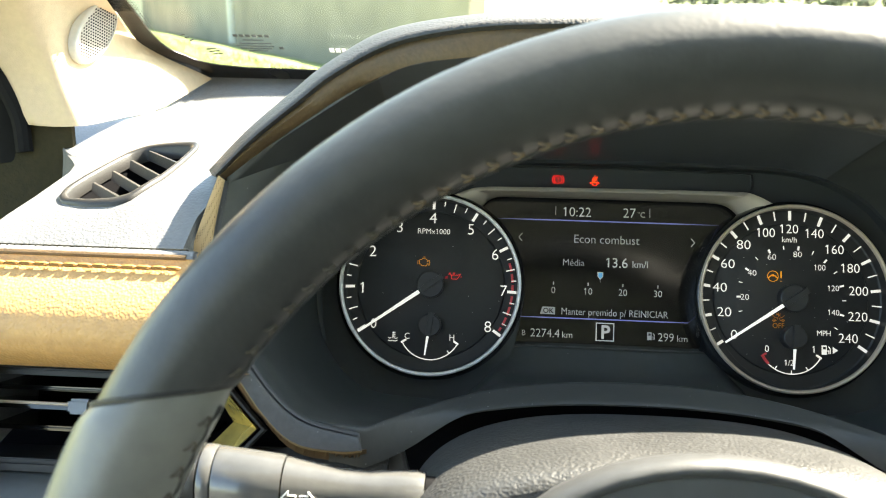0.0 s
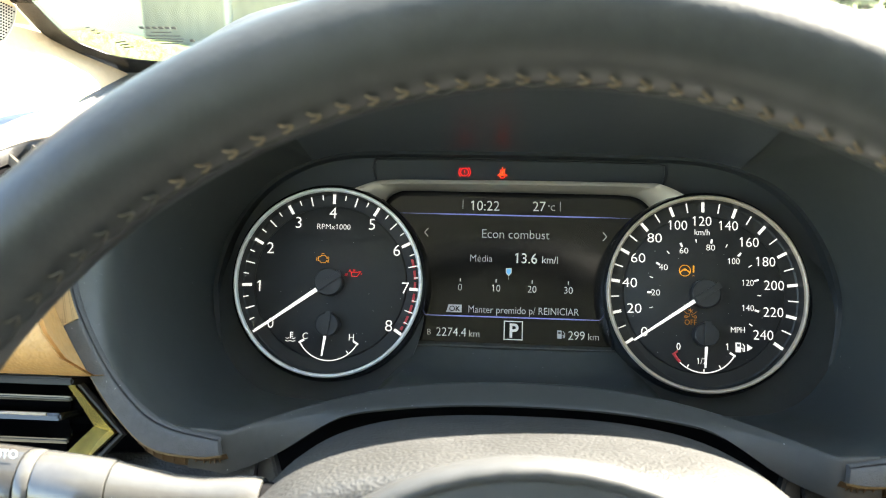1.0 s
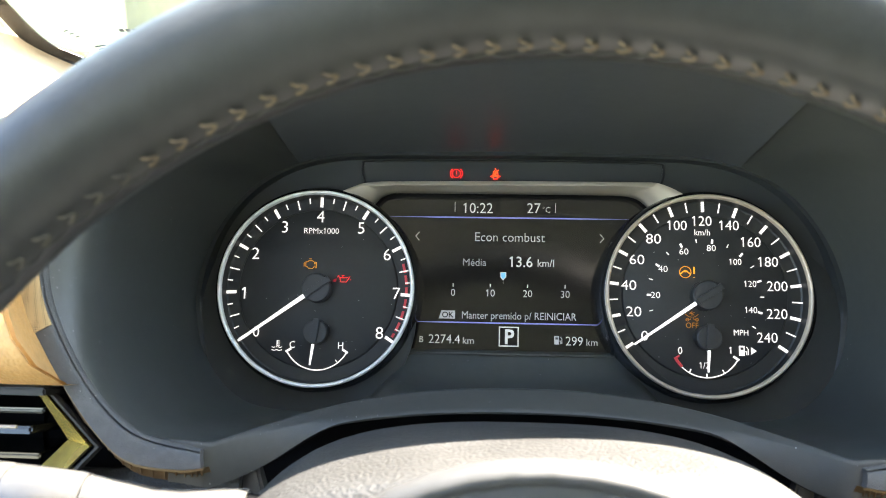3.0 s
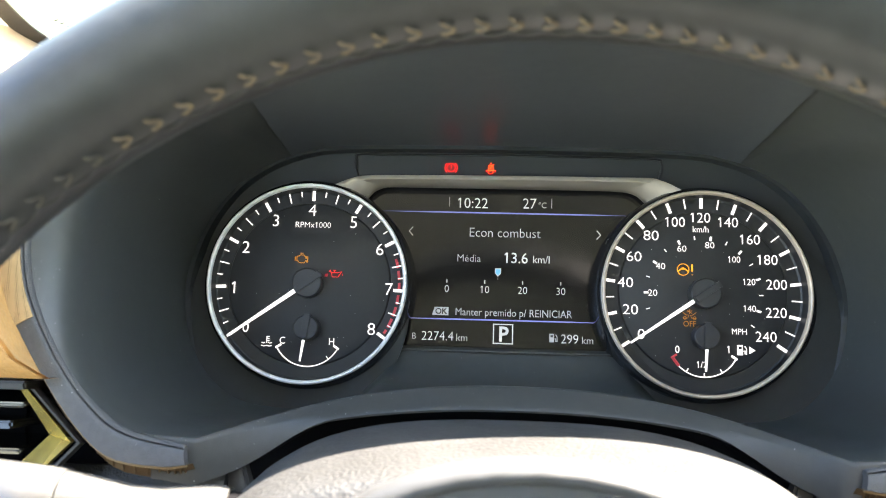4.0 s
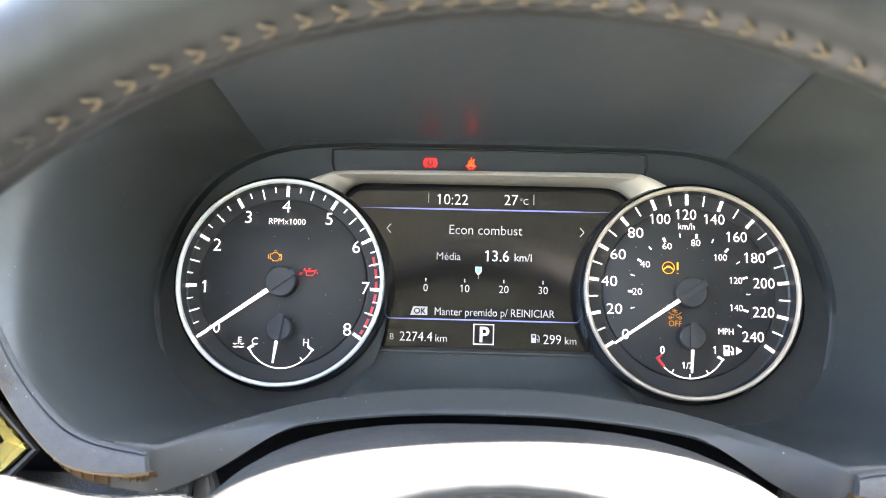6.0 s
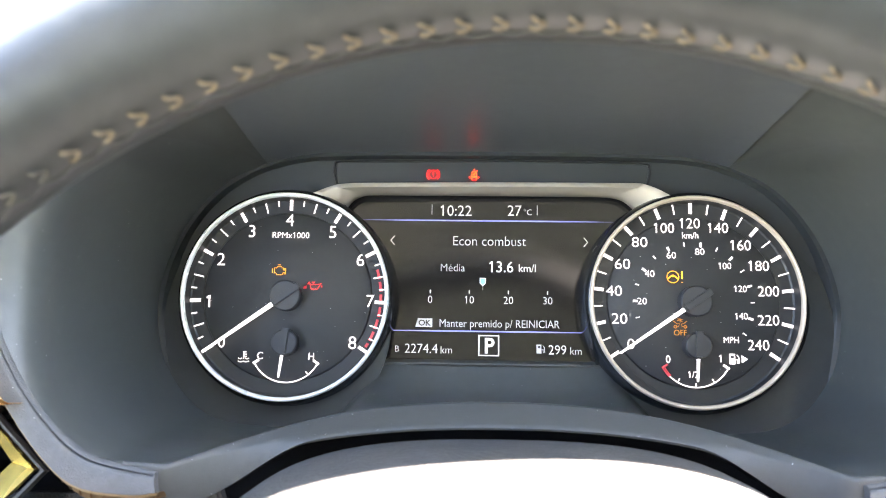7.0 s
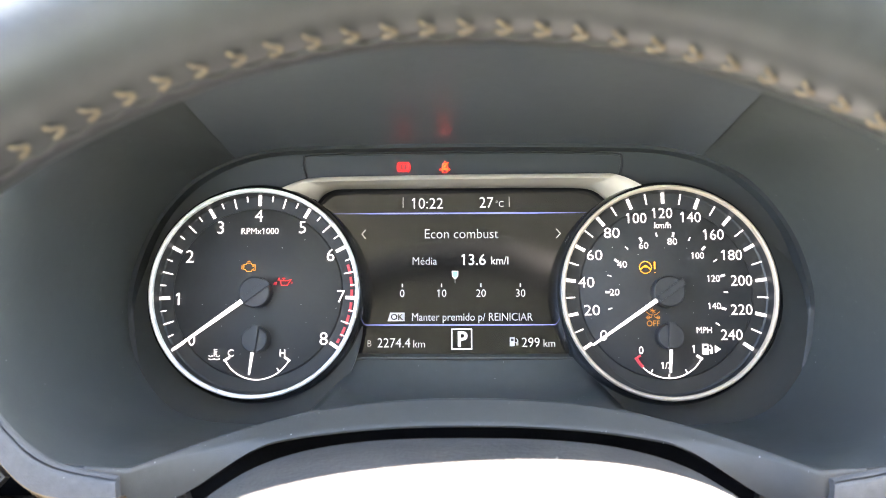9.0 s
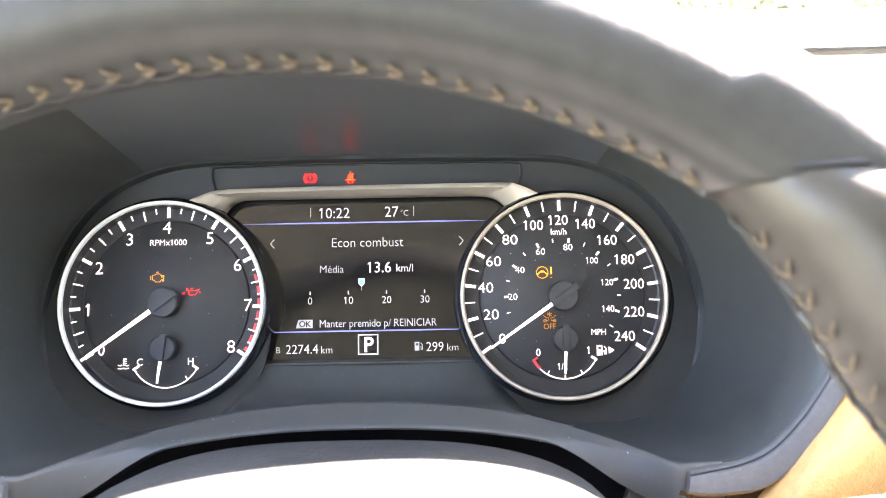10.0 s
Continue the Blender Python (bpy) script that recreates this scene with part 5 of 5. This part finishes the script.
for (u0, y0), (u1, y1) in (((-0.2640, -0.0720), (-0.2352, -0.1020)), ((-0.2610, -0.0590), (-0.2262, -0.0990)), ((-0.2580, -0.0462), (-0.2240, -0.0860)), ((-0.2540, -0.0345), (-0.2235, -0.0690))):
    a, b = top_at(u0, y0, 0.0002), top_at(u1, y1, 0.0002)
    down = Vector((-0.30, 0.55, -0.80))
    part("slat", sheet([[a, b], [a + down * 0.0055, b + down * 0.0055]], 0.0014, (0.8, 0.5, 0.2)), vent_grey, demist, "slanted grey slat", smooth=False)

# ---- pillar trim with a small loudspeaker ----
pillar = thing("pillar_trim", (-0.33, 0.0, 0.09), "beige moulded trim on the windscreen pillar", "pillar trim")
sec_low = [(-0.3415, 0.0000, 0.0875), (-0.3265, 0.0020, 0.0873), (-0.312, 0.004, 0.089), (-0.303, 0.030, 0.101), (-0.293, 0.065, 0.118), (-0.275, 0.108, 0.153)]
sec_mid = [(-0.3549, -0.0140, 0.1180), (-0.3417, -0.0125, 0.1224), (-0.327, -0.012, 0.126), (-0.319, 0.008, 0.140), (-0.3135, 0.030, 0.152), (-0.3085, 0.062, 0.1615)]
sec_top = [(-0.3737, -0.0520, 0.1473), (-0.3528, -0.0500, 0.1527), (-0.332, -0.048, 0.156), (-0.322, -0.030, 0.163), (-0.313, -0.015, 0.167), (-0.305, 0.000, 0.1680)]
sec_end = [(-0.3720, -0.1600, 0.1750), (-0.3500, -0.1600, 0.1780), (-0.330, -0.158, 0.180), (-0.318, -0.140, 0.184), (-0.308, -0.122, 0.1845), (-0.298, -0.105, 0.1830)]
secs = [curve(s, 25) for s in (sec_low, sec_mid, sec_top, sec_end)]
rows = []
for k in range(22):
    rows.append([curve([s[j] for s in secs], 22)[k] for j in range(25)])
part("trim_panel", sheet(rows, 0.003, (-1, 0.2, 0)), beige, pillar, "matt beige plastic panel", angle=60)


# grille of the loudspeaker: oval frame and rows of holes, set on the panel
g_n = Vector((0.9648, -0.2475, -0.0893))
g_c = Vector((-0.3174, 0.0112, 0.1500))
g_y, g_x = Vector((0.0041, 0.0072, 0.0240)).normalized(), Vector((0.0039, 0.0150, 0.0003)).normalized()


def on_grille(a, b, up):
    return g_c + g_x * a + g_y * b + g_n * (up + 0.0015)


def oval(s, up, n=48):
    return [on_grille(0.0128 * s * math.cos(2 * math.pi * k / n), 0.0228 * s * math.sin(2 * math.pi * k / n), up) for k in range(n)]


part("speaker_frame", loft([oval(1.08, -0.006), oval(1.06, 0.0025), oval(1.02, 0.0038), oval(0.96, 0.0042), oval(0.92, 0.0028)], close_u=True), white_trim, pillar, "pale oval loudspeaker frame", angle=60)
part("speaker_grille", loft([oval(0.93, 0.0030), oval(0.5, 0.0036), oval(0.02, 0.0038)], close_u=True), white_trim, pillar, "pale perforated grille", angle=60)
hb = bmesh.new()
for i in range(-8, 9):
    for j in range(-12, 13):
        a, b = i * 0.0019 + (j % 2) * 0.00095, j * 0.0019
        if (a / 0.0112) ** 2 + (b / 0.0206) ** 2 < 1:
            c = [hb.verts.new(on_grille(a + 0.00070 * math.cos(q), b + 0.00070 * math.sin(q), 0.0041)) for q in (k * math.pi / 3 for k in range(6))]
            hb.faces.new(c)
part("speaker_holes", hb, deep_black, pillar, "fine dark perforations", smooth=False, kind="stuff")

# ---- door edge beside the dash ----
door = thing("door_trim", (-0.40, -0.15, -0.05), "dark grained door trim with rubber seal", "door trim")
part("door_panel", sheet([[(-0.282, 0.020, -0.050), (-0.36, 0.025, -0.045), (-0.44, 0.025, -0.040)], [(-0.284, -0.080, -0.105), (-0.35, -0.080, -0.100), (-0.44, -0.080, -0.095)], [(-0.286, -0.170, -0.155), (-0.35, -0.170, -0.150), (-0.44, -0.170, -0.145)]], 0.006, (0, 0.2, -1)), door_dark, door, "dark grained door panel", angle=40)
part("door_back", sheet([[(-0.300, 0.014, -0.05), (-0.44, 0.014, -0.04)], [(-0.322, 0.006, 0.0935), (-0.44, 0.002, 0.0935)]], 0.004, (0, 1, 0)), door_dark, door, smooth=False)
part("door_side", sheet([[(-0.284, -0.170, -0.155), (-0.44, -0.170, -0.145)], [(-0.284, -0.165, -0.30), (-0.44, -0.165, -0.30)]], 0.006, (0, 1, 0)), door_dark, door, angle=40)
part("door_seam", tube([(-0.286, -0.060, -0.0920), (-0.35, -0.060, -0.0870), (-0.43, -0.060, -0.0820)], 0.0012, 6), rubber, door)
part("door_frame", sheet([[(-0.3508, 0.0077, 0.0664), (-0.3545, 0.0029, 0.0965), (-0.3658, -0.0159, 0.1229), (-0.3776, -0.0611, 0.1503), (-0.3776, -0.1761, 0.1793)], [(-0.44, -0.015, 0.055), (-0.44, -0.025, 0.085), (-0.445, -0.04, 0.11), (-0.445, -0.08, 0.145), (-0.44, -0.2, 0.18)]], 0.006, (-0.3, 1, 0)), rubber, door, "black door frame and seal", angle=60)
part("door_seal", tube(curve([(-0.3481, 0.0056, 0.072), (-0.3519, -0.0002, 0.0954), (-0.363, -0.0178, 0.1215), (-0.3748, -0.0625, 0.1486), (-0.3737, -0.1786, 0.1753)], 20), 0.005, 10), rubber, door, "black rubber door seal")

# ---- windscreen ----
G0, GU = Vector((0, 0.125, 0.155)), Vector((0, math.cos(radians(173)), math.sin(radians(173))))
GN = Vector((1, 0, 0)).cross(GU)


def on_glass(x, b, up=0.0):
    """A place on the windscreen: x across, b up along it; up: towards the cabin."""
    return Vector((x, 0, 0)) + G0 + GU * b - GN * up


if (on_glass(0, 0, 1) - on_glass(0, 0, 0)).dot(Vector((0, -0.4, -1))) < 0:
    GN = -GN
screen_ob = thing("window_1", (0.35, 0.125, 0.155), "clear windscreen with a black dotted edge", "windscreen", kind="structure")
pane = part("pane", sheet([[on_glass(-0.31 - 0.0, b) for b in (-0.02, 0.72)], [on_glass(1.05, b) for b in (-0.02, 0.72)]], 0.004, on_glass(0, 0, -1) - on_glass(0, 0, 0)), glass, screen_ob, "clear glass", smooth=False)
pane.visible_shadow = False
edge_o = [(-0.325, 0.72), (-0.310, 0.16), (-0.306, 0.118), (-0.3095, 0.063), (-0.301, 0.036), (-0.280, 0.006), (-0.19, -0.004), (0.2, -0.01), (1.05, -0.01)]
edge_i = [(-0.310, 0.72), (-0.297, 0.16), (-0.2945, 0.118), (-0.2950, 0.070), (-0.2860, 0.050), (-0.262, 0.0335), (-0.19, 0.029), (0.05, 0.024), (0.2, 0.010), (1.05, 0.008)]
eo, ei = (curve([(x, b, 0) for x, b in e], 90) for e in (edge_o, edge_i))
part("frit_band", sheet([[on_glass(p.x, p.y, 0.0015) for p in eo], [on_glass(p.x, p.y, 0.0015) for p in ei]], 0.0006, (0, 0.5, 1)), frit_black, screen_ob, "black printed border", smooth=False)
dots = bmesh.new()
fine = curve([(x, b, 0) for x, b in edge_i], 900)
walked = 0.0
for a, b in zip(fine, fine[1:]):
    walked += (b - a).length
    if walked < 0.0021 or a.y > 0.2 or a.x > 0.45:
        continue
    walked = 0.0
    side = Vector((-(b - a).y, (b - a).x, 0)).normalized()
    for off, r in ((0.0006, 0.00085), (0.0026, 0.0006), (0.0044, 0.0004)):
        c = a + side * off
        dots.faces.new([dots.verts.new(on_glass(c.x + r * math.cos(q), c.y + r * math.sin(q), 0.0012)) for q in (k * math.pi / 3 for k in range(6))])
part("frit_dots", dots, frit_black, screen_ob, "rows of fine black dots", smooth=False, kind="stuff")


def bar(x0, x1, b, h, mat, name="print_bar", slant=0.0):
    part(name, sheet([[on_glass(x0, b, 0.0014), on_glass(x1, b + slant, 0.0014)], [on_glass(x0, b + h, 0.0014), on_glass(x1, b + h + slant, 0.0014)]], 0.0003, (0, 0.3, 1)), mat, screen_ob, smooth=False)


# maker's stamp and serial number as plain bars
for k, x in enumerate((-0.2410, -0.2368, -0.2326, -0.2284, -0.2242, -0.2200)):
    bar(x, x + 0.0030, 0.0762, 0.0030, dark_print)
for k, (x0, x1, b) in enumerate(((-0.236, -0.222, 0.0715), (-0.240, -0.218, 0.0670), (-0.243, -0.217, 0.0632), (-0.241, -0.219, 0.0598), (-0.236, -0.223, 0.0565))):
    bar(x0, x1, b, 0.0010, dark_print)
bar(-0.214, -0.211, 0.060, 0.003, dark_print)
for k in range(3):
    bar(-0.266 + 0.0012 * k, -0.258 + 0.0012 * k, 0.0570 - 0.0035 * k, 0.0012, dark_print, slant=0.002)
for k in range(3):
    bar(-0.277 + 0.002 * k, -0.2735 + 0.002 * k, 0.0760 - 0.0035 * k, 0.0010, dark_print, slant=0.0015)
for k in range(7):
    bar(-0.1800 + 0.0042 * k, -0.1800 + 0.0042 * k + 0.0030, 0.0570, 0.0050, lettering)

# wiper resting on the outside of the glass
wiper = thing("windscreen_wiper", tuple(on_glass(0.30, 0.040, -0.010)), "black rubber wiper blade resting on the windscreen", "wiper")
part("blade_rubber", sheet([[on_glass(0.197, 0.0252, -0.0065), on_glass(0.62, 0.0345, -0.0065)], [on_glass(0.205, 0.0182, -0.0065), on_glass(0.62, 0.0268, -0.0065)]], 0.002, on_glass(0, 0, -1) - on_glass(0, 0, 0)), rubber, wiper, smooth=False)
part("blade_spine", tube([on_glass(0.200, 0.0232, -0.0085), on_glass(0.62, 0.0322, -0.0085)], 0.0020, 6), rubber, wiper)

# ---- cabin shell, in level axes ----
LEVEL = Matrix.Identity(4)


def shell(name, bm, mat, label_text, category):
    ob = thing(name, (0, 0, 0), label_text, category, kind="structure", frame_m=LEVEL)
    part("panel", bm, mat, ob, smooth=False)
    return ob


shell("ceiling", block((0.35, -1.35, 1.455), (1.50, 1.86, 0.03)), headliner, "pale cloth headliner of the cabin", "ceiling")
shell("floor", block((0.35, -0.95, 0.30), (1.60, 2.75, 0.03)), carpet, "dark cabin floor", "floor")
shell("wall_rear", block((0.35, -2.30, 0.875), (1.60, 0.03, 1.19)), cabin_dark, "dark rear end of the cabin", "wall")
for x, nm in ((-0.44, "wall_left"), (1.14, "wall_right")):
    # unseen left sill is set lower to let more light onto the dials
    low = 0.07 if x < 0 else 0.0
    ob = shell(nm, block((x, -0.95, 0.64 - low / 2), (0.03, 2.70, 0.70 - low)), cabin_dark, "dark side of the cabin below the windows", "wall")
    part("pillar_panel", block((x, -1.10, 1.20 - low / 2), (0.03, 0.12, 0.48 + low)), cabin_dark, ob, smooth=False)
    part("roof_rail", block((x, -1.35, 1.425), (0.05, 1.86, 0.06)), headliner, ob, smooth=False)
    part("rear_quarter", block((x, -2.1, 1.20 - low / 2), (0.03, 0.42, 0.48 + low)), cabin_dark, ob, smooth=False)
# added out of view: one pane that dims the light from the right
shell("window_2", block((1.148, -0.95, 1.20), (0.005, 2.60, 0.42)), tinted, "unseen tinted pane added to dim light from the passenger side", "window")
shell("wall_bulkhead", block((0.35, 0.22, 0.64), (1.60, 0.03, 0.70)), cabin_dark, "dark bulkhead under the windscreen", "wall")

# ---- outside ----
ground = thing("ground", (0, 60, 0), "grassy ground in front of the car", "ground", kind="structure", frame_m=LEVEL)
part("turf", sheet([[(-300, -200, 0), (-300, 600, 0)], [(300, -200, 0), (300, 600, 0)]], 0.1, (0, 0, -1)), grass_mat, ground, smooth=False)
pave = thing("pavement", (0, 5, 0.01), "pale paving in front of the car", "pavement", kind="structure", frame_m=LEVEL)
part("slab", block((18.5, 20.0, 0.02), (41.0, 44.0, 0.04)), path_mat, pave, smooth=False)
bank = thing("lawn_bank", (-2.4, 7.0, 0), "low sunlit grassy bank in front of the boundary wall", "bank", kind="structure", frame_m=LEVEL)
along = Vector((1.76, -2.26, 0)).normalized()
near = Vector((-along.y, along.x, 0)) * -1
crest = Vector((-2.38, 7.27, 0))
rows = []
for off, z in ((1.6, 0.02), (1.1, 0.07), (0.6, 0.19), (0.2, 0.245), (0.0, 0.255), (-0.3, 0.25), (-0.9, 0.19), (-1.6, 0.02)):
    rows.append([crest + along * u + near * off + Vector((0, 0, z * (1 + 0.04 * math.sin(3 * u + off)))) for u in [-9 + 0.35 * k for k in range(38)]])
part("bank_turf", sheet(rows, 0.05, (0, 0, -1)), grass_mat, bank)
rnd = random.Random(9)
blades = bmesh.new()
for _ in range(9000):
    u, off = rnd.uniform(-9, 3.9), rnd.uniform(-0.4, 1.0)
    z = float(np.interp(off, (-0.9, -0.3, 0.0, 0.2, 0.6, 1.1), (0.19, 0.25, 0.255, 0.245, 0.19, 0.07)))
    q = crest + along * u + near * off + Vector((0, 0, z))
    lean = Vector((rnd.uniform(-0.05, 0.05), rnd.uniform(-0.05, 0.05), rnd.uniform(0.02, 0.08)))
    across = Vector((rnd.uniform(-1, 1), rnd.uniform(-1, 1), 0)).normalized() * 0.007
    blades.faces.new([blades.verts.new(q - across), blades.verts.new(q + across), blades.verts.new(q + lean)])
part("grass_blades", blades, blade_mat, bank, "short sunlit grass blades", smooth=False, kind="stuff")
wall = thing("garden_wall", (0, 10, 0), "grey-green rendered boundary wall", "wall", frame_m=LEVEL)
w0, w1 = Vector((-12.2, 22.48, 0)), Vector((-0.35, 7.76, 0))
way = (w1 - w0).normalized()
side = Vector((-way.y, way.x, 0))
part("wall_body", sheet([[w0, w0 + Vector((0, 0, 1.25))], [w1, w1 + Vector((0, 0, 1.25))]], 0.2, side), wall_mat, wall, smooth=False)
pole = thing("utility_pole", (-4.3, 12.3, 0), "slim pale concrete pole", "pole", frame_m=LEVEL)
part("shaft", tube([(-4.22, 12.2, 0.1), (-4.22, 12.2, 5.0)], [0.06, 0.05], 12), pole_mat, pole)
# added block whose pale warm colour stands in for a veil on the glass
pale = thing("pale_backdrop", (-9, 17, 0), "pale block behind the lawn, standing in for a bright veil", "building", frame_m=LEVEL)
part("wall_body", block((-9.2, 17.0, 2.0), (7.5, 0.3, 4.0)), pale_wall, pale, smooth=False)


# bushy trees along the far side of the yard
def tree(x, y, h, seed):
    rnd = random.Random(seed)
    ob = thing("tree", (x, y, 0.0), "low bushy green tree at the yard's far edge", "tree", "trees behind the yard", frame_m=LEVEL)
    part("trunk", tube([(x, y, 0), (x + 0.05, y, 0.4), (x - 0.05, y + 0.05, 0.8), (x, y, h * 0.75)], [0.16, 0.13, 0.10, 0.03], 8), bark_mat, ob)
    bm = bmesh.new()
    for k in range(900):
        a, e, r = rnd.uniform(0, 6.283), rnd.uniform(-1, 1), rnd.uniform(0.35, 1.0) ** 0.5
        w = 2.3 * (1 + 0.25 * math.sin(3 * a + seed)) * r
        c = Vector((x + w * math.cos(a) * math.sqrt(1 - e * e), y + w * math.sin(a) * math.sqrt(1 - e * e), h * 0.40 + e * h * 0.5 * r))
        if c.z < 0.05:
            continue
        s = rnd.uniform(0.12, 0.3)
        d1 = Vector((rnd.uniform(-1, 1), rnd.uniform(-1, 1), rnd.uniform(-1, 1))).normalized()
        d2 = d1.orthogonal().normalized()
        bm.faces.new([bm.verts.new(c + q) for q in (d1 * s, d2 * s * 0.6, -d1 * s, -d2 * s * 0.6)])
    part("crown", bm, leaf_mat, ob, smooth=False)


for k, (x, y, h) in enumerate(((9.5, 41, 3.4), (13.0, 43, 4.0), (16.3, 42, 3.2), (19.0, 44, 4.2), (22.2, 42, 3.6), (25.0, 45, 4.0), (30.0, 44, 3.4), (33.5, 45, 3.0))):
    tree(x, y, h, k)


# fine dust on the dark plastics, wheel and dial faces
dust_mat = material("dust", (0.55, 0.55, 0.53), 0.9)
rnd = random.Random(5)
bm = bmesh.new()
spots = []
for ob in hood.children:
    if ob.name.split(".")[0] in ("bowl_wall", "ledge", "lip", "roof_panel"):
        spots.append((ob, 420 if ob.name.startswith("bowl") else 30))
for ob in wheel.children:
    if ob.name.split(".")[0] in ("rim", "rim_grip"):
        spots.append((ob, 26))
for ob, count in spots:
    polys = [p for p in ob.data.polygons if p.normal.y < 0.2]
    for _ in range(count):
        p = polys[rnd.randrange(len(polys))]
        v = [ob.data.vertices[i].co for i in p.vertices]
        a, b = rnd.random(), rnd.random()
        c = (v[0] * (1 - a) + v[1] * a) * (1 - b) + (v[3] * (1 - a) + v[2] * a) * b if len(v) == 4 else p.center
        c = c + BASE[ob] + p.normal * 0.00012
        u = p.normal.orthogonal().normalized()
        w = p.normal.cross(u)
        r = rnd.uniform(0.00006, 0.00017) * (1.7 if rnd.random() < 0.08 else 1)
        bm.faces.new([bm.verts.new(c + u * r * math.cos(q) * rnd.uniform(0.6, 1.2) + w * r * math.sin(q)) for q in (k * math.pi / 2.5 for k in range(5))])
for cx, cz in (T_C, S_C):
    for _ in range(26):
        a, r0 = rnd.uniform(0, 6.283), 0.04 * math.sqrt(rnd.random())
        r = rnd.uniform(0.00008, 0.0002)
        c = Vector((cx + r0 * math.cos(a), -0.0003, cz + r0 * math.sin(a)))
        bm.faces.new([bm.verts.new(c + Vector((r * math.cos(q), 0, r * math.sin(q)))) for q in (k * math.pi / 2.5 for k in range(5))])
me = bpy.data.meshes.new("dust")
bm.to_mesh(me)
bm.free()
me.materials.append(dust_mat)
dust = tagged(new("dust", me), "pale specks of dust on the dark plastics", "dust", kind="stuff")
dust.matrix_world = CAR
